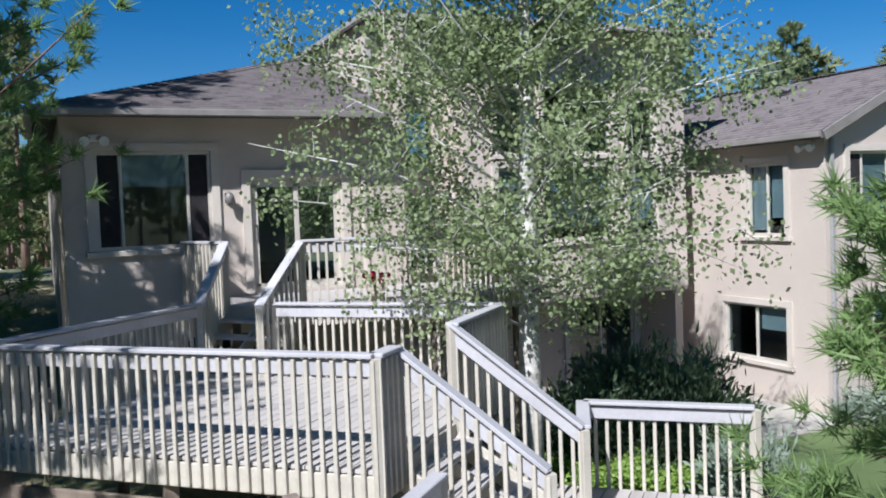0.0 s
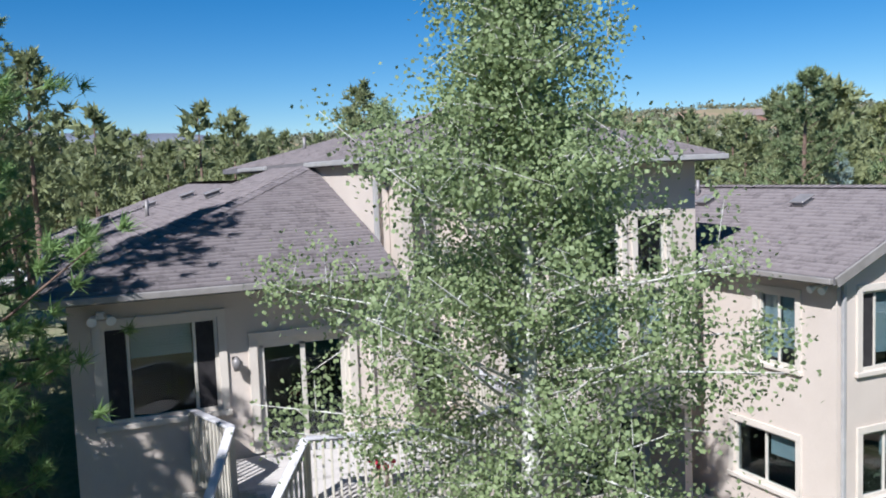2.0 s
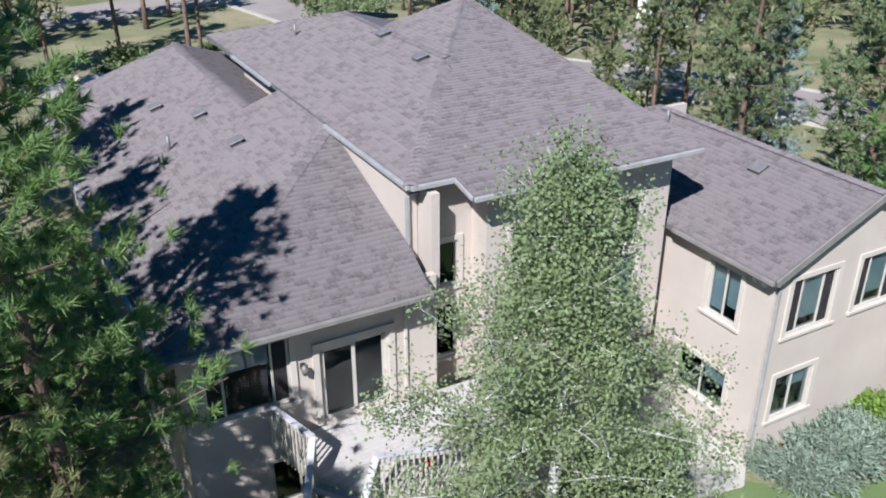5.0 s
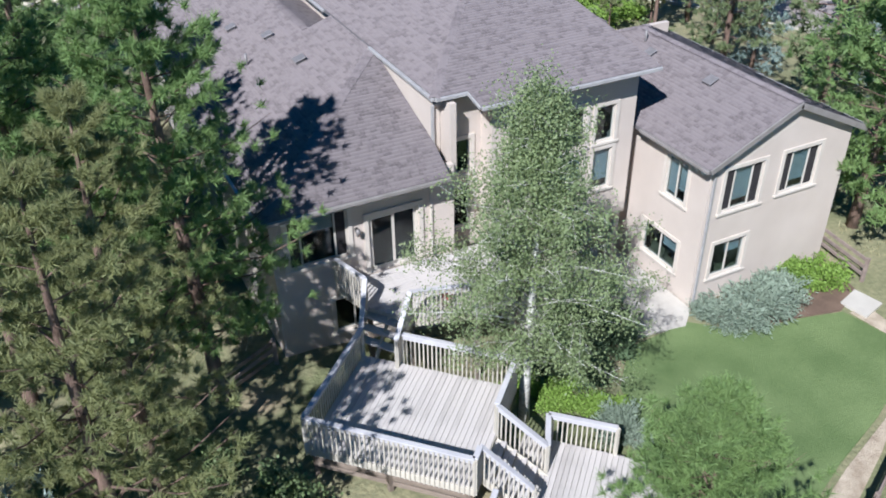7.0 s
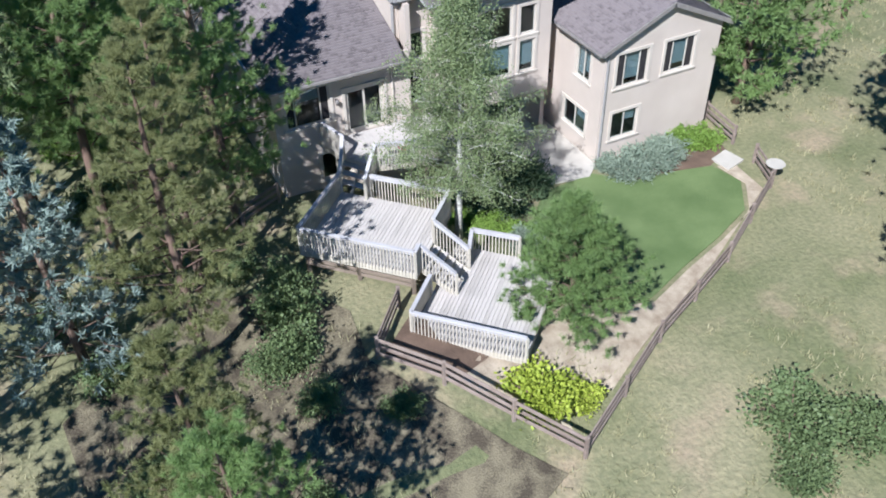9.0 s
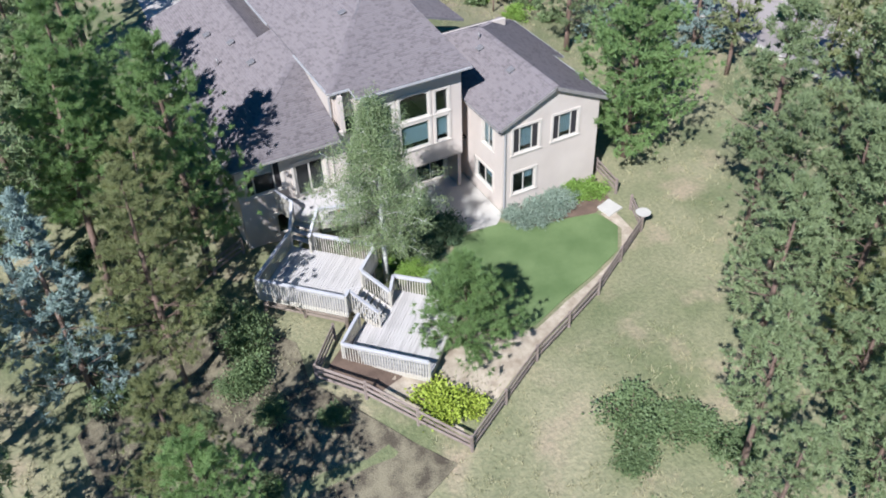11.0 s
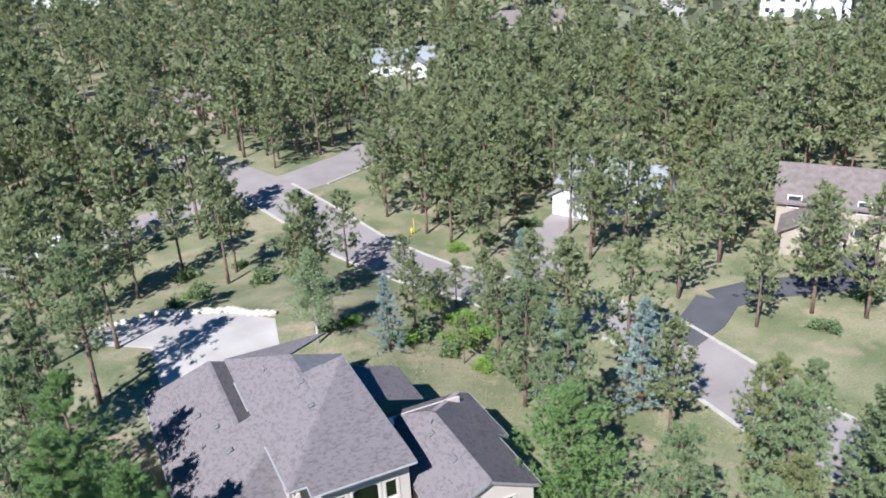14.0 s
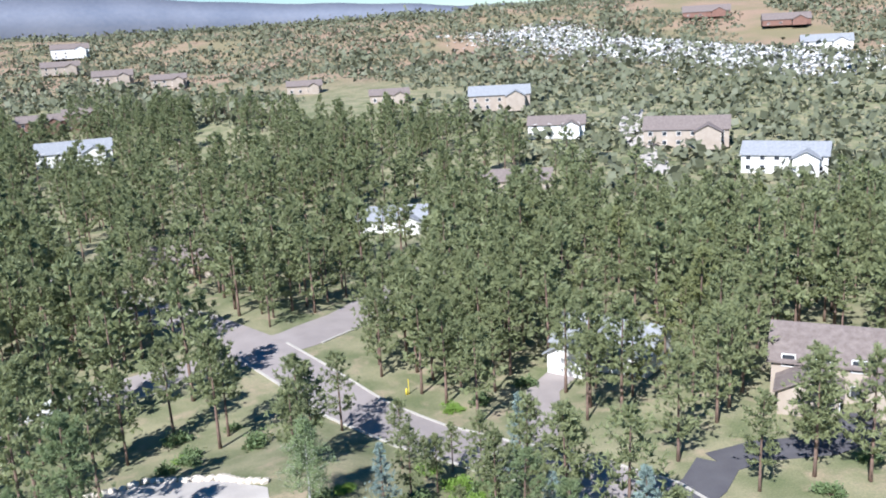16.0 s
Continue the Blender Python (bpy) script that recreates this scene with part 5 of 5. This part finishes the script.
def clear_of(x, y):
    """Whether a tree may stand here: off the house, yard, roads and drives."""
    if -1.5 < x < 24 and -3 < y < 36: return False
    if -6 < x < 17 and 33 < y < 60: return False
    if not off_road(x, y, 6.0):
        return False
    for hx, hy, hr in FAR_PLOTS:          # open plots on the valley side of the far houses
        q = math.hypot(hx - 14, hy + 12)
        ux, uy = (14 - hx) / q, (-12 - hy) / q
        t = max(0, min(2.2 * hr, (x - hx) * ux + (y - hy) * uy))
        if math.hypot(x - hx - t * ux, y - hy - t * uy) < hr:
            return False
    return all(math.hypot(x - hx, y - hy) > hr for hx, hy, hr in HOUSES)
FAR_PLOTS = [(195, 157, 17), (198, 202, 20), (173, 242, 13), (124, 188, 11), (181, 297, 15), (16, 325, 12), (8, 398, 11), (75, 166, 8), (137, 426, 14), (155, 354, 13), (186, 211, 9)]
HOUSES = [(77.5, 40, 10), (63, 62.5, 7), (24, 143, 9), (70, 33, 6)]
rs = random.Random(21)
taken = []
def spot_free(x, y, gap):
    return all((x - a) ** 2 + (y - b) ** 2 > gap * gap for a, b in taken)
WP = "ponderosa pine in the woods"
for i in range(16):                      # woods behind, seen in the window glass
    x, y = -38 + 4.2 * i + rs.uniform(-1.5, 1.5), rs.uniform(-52, -34)
    plant("pine_tree", MID[i % 3], x, y, rs.uniform(0.9, 1.2), i * 50, WP, "tree", "woodland pines")
for x, y, s, k in ((17.7, 50.2, 0.85, 1), (19.6, 53.0, 0.75, 0), (25.0, 60.0, 0.7, 1), (12.4, 62.8, 1.0, 2), (8.6, 69.0, 0.9, 2), (3.3, 64.8, 0.8, 0), (-0.1, 49.5, 0.95, 2), (-1.2, 63.8, 0.9, 2), (30.6, 48.7, 0.5, 1), (28.6, 54.0, 0.45, 0), (33.5, 45.0, 0.45, 1), (14.0, 66.0, 0.85, 2), (26.5, 47.0, 0.55, 0), (31.5, 40.0, 0.6, 1), (34.2, 36.5, 0.8, 0), (37.2, 26.2, 1.0, 1), (29.5, 34.0, 0.7, 2), (34.5, 31.0, 0.9, 2), (52.0, 57.0, 1.0, 2), (52.5, 47.0, 1.05, 0), (54.5, 34.5, 0.95, 1), (59.5, 27.5, 0.95, 0), (62.0, 29.5, 0.9, 1), (35.8, 18.8, 0.75, 0), (39.5, 14.0, 0.6, 1), (36.5, 33.8, 0.8, 1), (-5.9, 48.8, 1.0, 0), (16.5, 48.0, 0.7, 0), (35.1, 73.5, 0.9, 1), (40.4, 69.5, 1.0, 0), (51.0, 36.2, 0.9, 1), (53.4, 28.2, 0.75, 0), (42.0, 15.0, 0.6, 0), (41.3, 11.6, 0.6, 1), (42.0, 6.0, 0.75, 2), (-4.8, 86.8, 1.1, 1), (-0.6, 87.4, 1.0, 0), (-4.4, 106, 1.1, 1), (-9, 81, 1.0, 0), (-11, 92, 1.1, 1), (-15, 82, 1.0, 2), (3, 94, 1.0, 0), (9, 97, 1.05, 1), (-2, 98, 1.1, 2), (-17, 96, 1.1, 1)):
    if not off_road(x, y, 4.6):
        continue
    taken.append((x, y))
    plant("pine_tree", MID[k], x, y, s, x * 37 % 360, WP, "tree", "woodland pines")
for i in range(60):
    x, y = rs.uniform(38, 62), rs.uniform(58, 102)
    if clear_of(x, y) and spot_free(x, y, 3.2):
        taken.append((x, y))
        plant("pine_tree", MID[i % 3], x, y, rs.uniform(0.8, 1.1), rs.uniform(0, 360), WP, "tree", "woodland pines")
count, tries = len(taken) - 45, 0
while count < 274 and tries < 60000:
    tries += 1
    d = 70 + 105 * rs.random() ** 0.85
    a = radians(rs.uniform(12, 101))
    x, y = -5 + d * math.cos(a), -20 + d * math.sin(a)
    if not clear_of(x, y) or not spot_free(x, y, 3.4):
        continue
    if (x < 36 and y < 80 and x > -3) or (x < 44 and y < 47):
        continue
    if 44 < x < 76 and 12 < y < 31 and rs.random() < 0.75:
        continue
    taken.append((x, y))
    plant("pine_tree", MID[rs.choice((0, 0, 1, 1, 2, 2, 3))], x, y, rs.uniform(0.72, 1.12), rs.uniform(0, 360), WP, "tree", "woodland pines")
    count += 1

def wood(name, label, meshes, spots):
    """One object for a far wood: crowns and trunks joined."""
    for nm, idx in (("trunk", 0), ("crown", 1)):
        vs, fs, base = [], [], 0
        data = []
        for me in meshes:
            me[idx].calc_loop_triangles()
            v = np.empty(len(me[idx].vertices) * 3, np.float32); me[idx].vertices.foreach_get("co", v)
            t = np.empty(len(me[idx].loop_triangles) * 3, np.int32); me[idx].loop_triangles.foreach_get("vertices", t)
            if idx == 1:
                t = np.arange(len(me[idx].vertices), dtype=np.int32).reshape(-1, 3)
            else:
                t = t.reshape(-1, 3)
            data.append((v.reshape(-1, 3), t))
        for i, (x, y, s, a) in enumerate(spots):
            v, t = data[i % len(data)]
            c, sn = math.cos(a), math.sin(a)
            w = np.stack([(v[:, 0] * c - v[:, 1] * sn) * s + x, (v[:, 0] * sn + v[:, 1] * c) * s + y, v[:, 2] * s + ground_z(x, y)], 1)
            vs.append(w); fs.append(t + base); base += len(v)
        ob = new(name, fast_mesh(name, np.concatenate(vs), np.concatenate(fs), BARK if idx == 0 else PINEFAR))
        tagged(ob, label, "woods", kind="stuff")
spots = []
while len(spots) < 980:
    d = 165 + 330 * rs.random() ** 0.75
    a = radians(rs.uniform(16, 103))
    x, y = -5 + d * math.cos(a), -20 + d * math.sin(a)
    if math.hypot(x, y) > wood_edge(x, y) * rs.uniform(0.9, 1.06):
        continue
    if clear_of(x, y) and noise.noise((x * 0.02, y * 0.02, 2.2)) > -0.30:
        spots.append((x, y, rs.uniform(0.75, 1.15), rs.uniform(0, 6.28)))
near = 0
while near < 230:
    d, a = rs.uniform(95, 170), radians(rs.uniform(20, 118))
    x, y = -5 + d * math.cos(a), -20 + d * math.sin(a)
    if clear_of(x, y) and spot_free(x, y, 2.8):
        taken.append((x, y)); spots.append((x, y, rs.uniform(0.85, 1.2), rs.uniform(0, 6.28))); near += 1
wood("pine_woods", "dense ponderosa pine woods filling the valley", FAR, spots)

# scrub on the far hill
def hill_scrub():
    rg = np.random.default_rng(9)
    n = 31000
    d = 190 + 900 * rg.random(n) ** 0.8; a = np.radians(rg.uniform(14, 102, n))
    x, y = d * np.cos(a), d * np.sin(a)
    keep = np.array([noise.noise((px * 0.011, py * 0.011, 5.5)) + 0.35 * noise.noise((px * 0.05, py * 0.05, 1.5)) > (-0.5 if math.atan2(py, px) > 0.95 and math.hypot(px, py) > 400 else -0.24) and math.hypot(px, py) > 0.95 * wood_edge(px, py) for px, py in zip(x, y)])
    x, y = x[keep], y[keep]
    z = np.array([ground_z(px, py) for px, py in zip(x, y)])
    c = np.stack([x, y, z], 1)
    k = 5
    c = np.repeat(c, k, 0)
    size = np.repeat(rg.uniform(1.6, 4.6, len(x)) * rg.choice([1, 1, 1.6], len(x)), k)[:, None]
    off = rg.normal(0, 0.45, c.shape) * size; off[:, 2] = np.abs(off[:, 2]) * 0.9
    v = rg.normal(0, 1, c.shape); v /= np.linalg.norm(v, axis=1, keepdims=True)
    s = np.cross(v, rg.normal(0, 1, c.shape)); s /= np.linalg.norm(s, axis=1, keepdims=True)
    c = c + off
    verts = np.stack([c - v * size * 0.3, c + s * size * 0.25, c + v * size * 0.3, c - s * size * 0.25], 1).reshape(-1, 3)
    tagged(new("hill_scrub", fast_mesh("hill_scrub", verts, np.arange(len(verts)).reshape(-1, 4), HILLSCRUB)), "dark scrub oak bushes on the dry hillside", "scrub", kind="stuff")
hill_scrub()

# ---- neighbouring houses ----
def gable_house(x, y, turn, w, d, h, wall_mat, roof_mat, label, wings=(), rise=2.6, rows=2, cols=4):
    """A far house: walls, gable roof, windows, door; wings: (dx, dy, w, d, h, turn)."""
    ob = thing("house", label, "house", group="neighbouring houses")
    ob.matrix_basis = Matrix.Translation((x, y, ground_z(x, y) - 0.2)) @ pose(0, 0, 0, 0, 0, turn)
    for cx, cy, bw, bd, bh, bt in ((0, 0, w, d, h, 0), *wings):
        m = Matrix.Translation((cx, cy, 0)) @ pose(0, 0, 0, 0, 0, bt)
        bm = bmesh.new()
        r = rise * bd / d
        sec = [(-bd / 2, 0), (bd / 2, 0), (bd / 2, bh), (0, bh + r * 0.96), (-bd / 2, bh)]
        a = [bm.verts.new(m @ Vector((-bw / 2, yy, z))) for yy, z in sec]; b = [bm.verts.new(m @ Vector((bw / 2, yy, z))) for yy, z in sec]
        bm.faces.new(a); bm.faces.new(b)
        for i in range(5):
            bm.faces.new((a[i], a[(i + 1) % 5], b[(i + 1) % 5], b[i]))
        bmesh.ops.recalc_face_normals(bm, faces=bm.faces)
        part("wall", bm, wall_mat, ob)
        bm = bmesh.new()
        o = 0.5
        k = r / (bd / 2)
        for sgn in (-1, 1):
            q = [(-bw / 2 - o, sgn * (bd / 2 + o), bh - o * k), (bw / 2 + o, sgn * (bd / 2 + o), bh - o * k), (bw / 2 + o, 0, bh + r), (-bw / 2 - o, 0, bh + r)]
            lo = [bm.verts.new(m @ Vector(p)) for p in q]; hi = [bm.verts.new(m @ (Vector(p) + Vector((0, 0, 0.22)))) for p in q]
            bm.faces.new(lo); bm.faces.new(hi)
            for i in range(4):
                bm.faces.new((lo[i], lo[(i + 1) % 4], hi[(i + 1) % 4], hi[i]))
        bmesh.ops.recalc_face_normals(bm, faces=bm.faces)
        part("roof", bm, roof_mat, ob)
        nr = rows if bh > 4.5 else 1
        for rrow in range(nr):
            zc = 1.7 + rrow * 2.9
            for c in range(cols):
                xx = -bw / 2 + bw * (c + 0.5) / cols
                wd = part("window", boxed_mesh(m, (xx, -bd / 2 - 0.03, zc), (1.5, 0.1, 1.5)), WHITE, ob)
                part("pane", boxed_mesh(m, (xx, -bd / 2 - 0.075, zc), (1.25, 0.04, 1.25)), DARKWIN, wd)
    return ob
def boxed_mesh(m, c, size):
    bm = bmesh.new(); bm_box(bm, c, size, m); return bm
gable_house(77.5, 40, -50, 14, 10, 4.6, TAN, BROWNROOF, "tan house with a brown roof and arched entry", [(-3, -6, 7, 6, 3.0, 90), (5.5, -5, 6, 6, 3.2, 90)])
gable_house(63, 62.5, -62, 13, 8.5, 3.4, WHITE, GREYROOF, "white house with a grey roof among pines", [(-3, -4.5, 6, 5, 3.0, 90)])
gable_house(24, 143, -20, 17, 9, 3.2, TAN, BROWNROOF, "brown house behind the pines", [(-4, -5, 6, 6, 3.0, 90)])
def far_house(x, y, w, turn, *args, **kw):
    d = w * 0.5
    gable_house(x, y, turn, w, d, *args, [(w * 0.26, -d * 0.5, w * 0.34, w * 0.3, args[0] * 0.95, 90)], rise=w * 0.13, **kw)
far_house(195, 157, 23, -52, 5.4, WHITE, GREYROOF, "large white house with a grey roof on the slope", cols=6)
far_house(198, 202, 27, -44, 6, TAN, BROWNROOF, "long tan house with a brown roof and balcony", cols=6)
far_house(173, 242, 20, -36, 5, WHITE, BROWNROOF, "white gabled house with a brown roof")
far_house(124, 188, 19, -33, 3.6, TAN, BROWNROOF, "tan house with a broad brown roof among pines")
far_house(181, 297, 25, -30, 6.5, TAN, GREYROOF, "large tan two-storey house on the slope", cols=5)
far_house(48, 789, 30, -4, 8, WHITE, BROWNROOF, "white house with a brown roof on the meadow")
far_house(57, 567, 24, -8, 7, TAN, BROWNROOF, "tan two-storey house on the meadow")
far_house(33, 675, 26, -4, 6, TAN, BROWNROOF, "tan house with a brown roof at the meadow edge")
far_house(86, 537, 21, -12, 6, TAN, BROWNROOF, "tan house with a hipped brown roof on the meadow")
far_house(137, 426, 18, -18, 4.5, TAN, BROWNROOF, "tan house at the foot of the meadow")
far_house(155, 354, 18, -22, 4, TAN, BROWNROOF, "low brown house at the edge of the pines")
far_house(16, 325, 26, -6, 5, WHITE, GREYROOF, "white house with a blue-grey roof among pines", cols=5)
far_house(8, 398, 19, -3, 6, REDWALL, BROWNROOF, "red-brown timber house among pines")
far_house(25, 397, 16, -3, 7, REDWALL, BROWNROOF, "dark brown timber house among pines")
far_house(75, 166, 18, -25, 3.5, WHITE, GREYROOF, "white house with a blue-grey roof in the woods")
far_house(401, 322, 26, -45, 5, WHITE, GREYROOF, "white buildings on the hill crest")
far_house(475, 496, 34, -42, 4, REDWALL, BROWNROOF, "long red-brown building on the skyline")
far_house(469, 414, 30, -42, 4, REDWALL, BROWNROOF, "long red-brown building on the skyline")
draped("driveway", strip([(165, 177), (177, 193), (186, 211), (199, 234), (219, 257)], 8.0), PAVE, 0.3, "pale curving driveway on the slope", "driveway", cell=8.0)
def pale_scree():
    rg = np.random.default_rng(12)
    n = 7000
    u = rg.random(n)
    x = 342 + 4 * u + rg.normal(0, 22, n); y = 563 - 291 * u + rg.normal(0, 20, n)
    c = np.array([(a, b, ground_z(a, b) + 0.3) for a, b in zip(x, y)])
    s = rg.uniform(0.8, 2.6, (n, 1))
    d = rg.normal(0, 1, (n, 4, 3)); d[:, :, 2] = np.abs(d[:, :, 2]) * 0.8
    verts = (c[:, None, :] + d / np.linalg.norm(d, axis=2, keepdims=True) * s[:, None, :]).reshape(-1, 3)
    i = np.arange(n)[:, None] * 4
    faces = np.concatenate([i + np.array([[0, 1, 2]]), i + np.array([[0, 2, 3]]), i + np.array([[0, 3, 1]])])
    tagged(new("pale_scree", fast_mesh("pale_scree", verts, faces, SCREE)), "pale grey rock speckling the far hillside", "rocks", kind="stuff")
SCREE = mottled("scree_rock", (0.50, 0.49, 0.48), (0.74, 0.73, 0.72), scale=0.2, fine=2, bump=0, island=0.3)
pale_scree()

# boulders edging the forecourt
bld = thing("rock_edging", "row of pale sandstone boulders edging the forecourt", "rocks")
def boulder_mesh(seed):
    bm = bmesh.new(); bmesh.ops.create_icosphere(bm, subdivisions=1, radius=0.5)
    for v in bm.verts:
        v.co *= 1 + 0.3 * noise.noise(v.co * 2 + Vector((seed, 0, 0))); v.co.z *= 0.7
    return mesh_from("boulder", bm, STONE)
BOULDERS = [boulder_mesh(i * 3.1) for i in range(4)]
edge = [(-3.2, 53.2), (-1.2, 57.0), (4.0, 57.6), (9.8, 53.0), (13.9, 47.3)]
for (x0, y0), (x1, y1) in zip(edge, edge[1:]):
    n = int(math.hypot(x1 - x0, y1 - y0) / 0.75)
    for i in range(n):
        x, y = x0 + (x1 - x0) * i / n + rs.uniform(-0.3, 0.3), y0 + (y1 - y0) * i / n + rs.uniform(-0.3, 0.3)
        ob = part("boulder", BOULDERS[i % 4], STONE, bld)
        ob.matrix_basis = Matrix.Translation((x, y, ground_z(x, y) + 0.12)) @ pose(0, 0, 0, 0, 0, rs.uniform(0, 360)) @ Matrix.Diagonal((*[rs.uniform(0.8, 1.4)] * 2, rs.uniform(0.8, 1.3), 1))

# shrubs before the house and along the street
plant("aspen_tree", FAR_ASPEN, 15.6, 40.6, 0.85, 140, "leafy aspen beside the forecourt", "tree")
for i in range(34):
    x, y = rs.choice(((rs.uniform(15, 34), rs.uniform(40, 50)), (rs.uniform(2, 16), rs.uniform(59, 68)), (rs.uniform(22, 32), rs.uniform(30, 40)), (rs.uniform(38, 50), rs.uniform(56, 66)), (rs.uniform(56, 68), rs.uniform(22, 32)), (rs.uniform(-7, -1), rs.uniform(16, 34))))
    if clear_of(x, y) or (x < -1 or y > 58):
        s = rs.uniform(0.8, 1.7)
        bush(rs.choice((B_OAK, B_OAK, B_GREEN)), x, y, s, s * 0.85, rs.uniform(0, 360), "green scrub oak bush among the pines", group="street shrubs")
bush(B_JUN, 8.3, 8.4, 0.8, 1.3, 10, "pale flowering shrub at the end of the lower deck")

for i in range(26):
    x, y = rs.uniform(21, 36), rs.uniform(32, 49)
    if off_road(x, y, 5.2) and spot_free(x, y, 2.0) and x + y < 80:
        taken.append((x, y))
        if i % 3:
            plant("pine_tree", MID[i % 3], x, y, rs.uniform(0.32, 0.58), rs.uniform(0, 360), "young pine in the scrub beside the street", "tree", "woodland pines")
        else:
            bush(B_GREEN, x, y, rs.uniform(1.2, 1.9), 1.6, rs.uniform(0, 360), "leafy green shrub beside the street", group="street shrubs")

# grass tufts in the dry ground
def tufts():
    rg = np.random.default_rng(77)
    n = 15000
    x, y = rg.uniform(-16, 44, n), rg.uniform(-14, 40, n)
    keep = np.array([not (0.5 < a < 20.6 and 2.0 < b < 33.5 and not (b < 5 - 0.3 * a)) and noise.noise((a * 0.25, b * 0.25, 9.0)) > -0.12 for a, b in zip(x, y)])
    keep &= ~((x > -4) & (x < 14) & (y > 33))
    c = np.array([(a, b, ground_z(a, b) - 0.02) for a, b in zip(x[keep], y[keep])])
    k = 7
    c = np.repeat(c, k, 0) + np.concatenate([rg.normal(0, 0.12, (len(c) * k, 2)), np.zeros((len(c) * k, 1))], 1)
    v = rg.normal(0, 0.45, c.shape); v[:, 2] = 1
    L = rg.uniform(0.08, 0.28, (len(c), 1))
    s = np.stack([np.cos(c[:, 0] * 99), np.sin(c[:, 0] * 99), 0 * c[:, 0]], 1) * 0.022
    verts = np.stack([c - s, c + s, c + v * L], 1).reshape(-1, 3)
    tagged(new("grass_tufts", fast_mesh("grass_tufts", verts, np.arange(len(verts)).reshape(-1, 3), DRYGRASS)), "tufts of dry grass on the open ground", "grass", kind="stuff")
DRYGRASS = leafy("dry_grass", (0.16, 0.19, 0.07), (0.42, 0.39, 0.24))
tufts()
# ---- parked truck ----
def truck():
    t = thing("pickup_truck", "white pickup truck parked on the street", "truck")
    t.matrix_basis = Matrix.Translation((-3.6, 83.2, ground_z(-3.6, 83.2) + 0.06)) @ pose(0, 0, 0, 0, 0, 20)
    bm = bmesh.new()
    bm_box(bm, (0, 0, 0.75), (5.4, 1.9, 0.65), None, 0.12)
    part("body", bm, WHITE, t)
    bm = bmesh.new()
    bm_box(bm, (0.3, 0, 1.42), (2.0, 1.7, 0.72), None, 0.2)
    c = part("cab", bm, WHITE, t)
    boxed("windscreen", (1.26, 0, 1.45), (0.2, 1.45, 0.45), DARKWIN, c, m=pose(0, 0, 0))
    for s in (-1, 1):
        boxed("side_window", (0.3, s * 0.86, 1.48), (1.5, 0.03, 0.4), DARKWIN, c)
    for x in (-1.7, 1.7):
        for s in (-1, 1):
            bm = bmesh.new(); tube(bm, [(x, s * 0.75, 0.37), (x, s * 0.98, 0.37)], [0.37, 0.37], 16); part("wheel", bm, TYRE, t)
    boxed("bed_cover", (-1.7, 0, 1.09), (1.8, 1.6, 0.05), TYRE, t)
truck()
hy = thing("hydrant_marker", "yellow hydrant with a marker post by the street", "hydrant", at=(35.6, 66.8, ground_z(35.6, 66.8)))
bm = bmesh.new(); tube(bm, [(0, 0, 0), (0, 0, 0.7), (0, 0, 0.85)], [0.16, 0.14, 0.05], 10); part("barrel", bm, YELLOW, hy)
boxed("marker", (0.3, 0, 1.0), (0.08, 0.08, 2.0), YELLOW, hy)

# ---- small fittings on the house ----
def flood_light(x, y, z, turn):
    f = thing("flood_light", "twin white flood lamps under the eave", "lamp", at=(x, y, z), group="flood lamps")
    f.rotation_euler = (0, 0, radians(turn))
    boxed("mount", (0, 0, 0), (0.14, 0.06, 0.12), WHITE, f, bevel=0.01)
    for s in (-1, 1):
        bm = bmesh.new()
        tube(bm, [(s * 0.06, -0.03, 0), (s * 0.12, -0.1, -0.02), (s * 0.14, -0.2, -0.06), (s * 0.145, -0.23, -0.07)], [0.025, 0.04, 0.075, 0.08], 12)
        part("lamp_head", bm, WHITE, f)
flood_light(1.45, 15.50, 5.62, 0)
flood_light(14.17, 12.85, 5.25, -90)
wl = thing("wall_lamp", "dark metal wall lamp beside the terrace door", "lamp", at=(3.52, 15.5, 4.62))
boxed("bracket", (0, 0, 0), (0.1, 0.08, 0.16), TYRE, wl, bevel=0.01)
bm = bmesh.new(); tube(bm, [(0, -0.12, -0.14), (0, -0.12, 0.02), (0, -0.12, 0.1)], [0.05, 0.085, 0.02], 10); part("lantern", bm, VENT, wl)
dish = thing("satellite_dish", "small white satellite dish on the roof edge", "satellite dish", at=(14.6, 21.5, 5.8))
bm = bmesh.new(); tube(bm, [(0, 0, 0), (0, 0, 0.5)], [0.03, 0.03], 8); part("mast", bm, VENT, dish)
bm = bmesh.new(); tube(bm, [(0, 0, 0.5), (0.05, -0.06, 0.55), (0.1, -0.12, 0.6)], [0.05, 0.2, 0.28], 16); part("reflector", bm, WHITE, dish)
bm = bmesh.new()
for i in range(26):
    a, r = rs.uniform(0, 6.28), rs.uniform(0, 0.2)
    bmesh.ops.create_icosphere(bm, subdivisions=1, radius=0.045, matrix=Matrix.Translation((r * math.cos(a), r * math.sin(a), 0.33 + rs.uniform(-0.04, 0.1))))
part("flowers", bm, RED, pl)
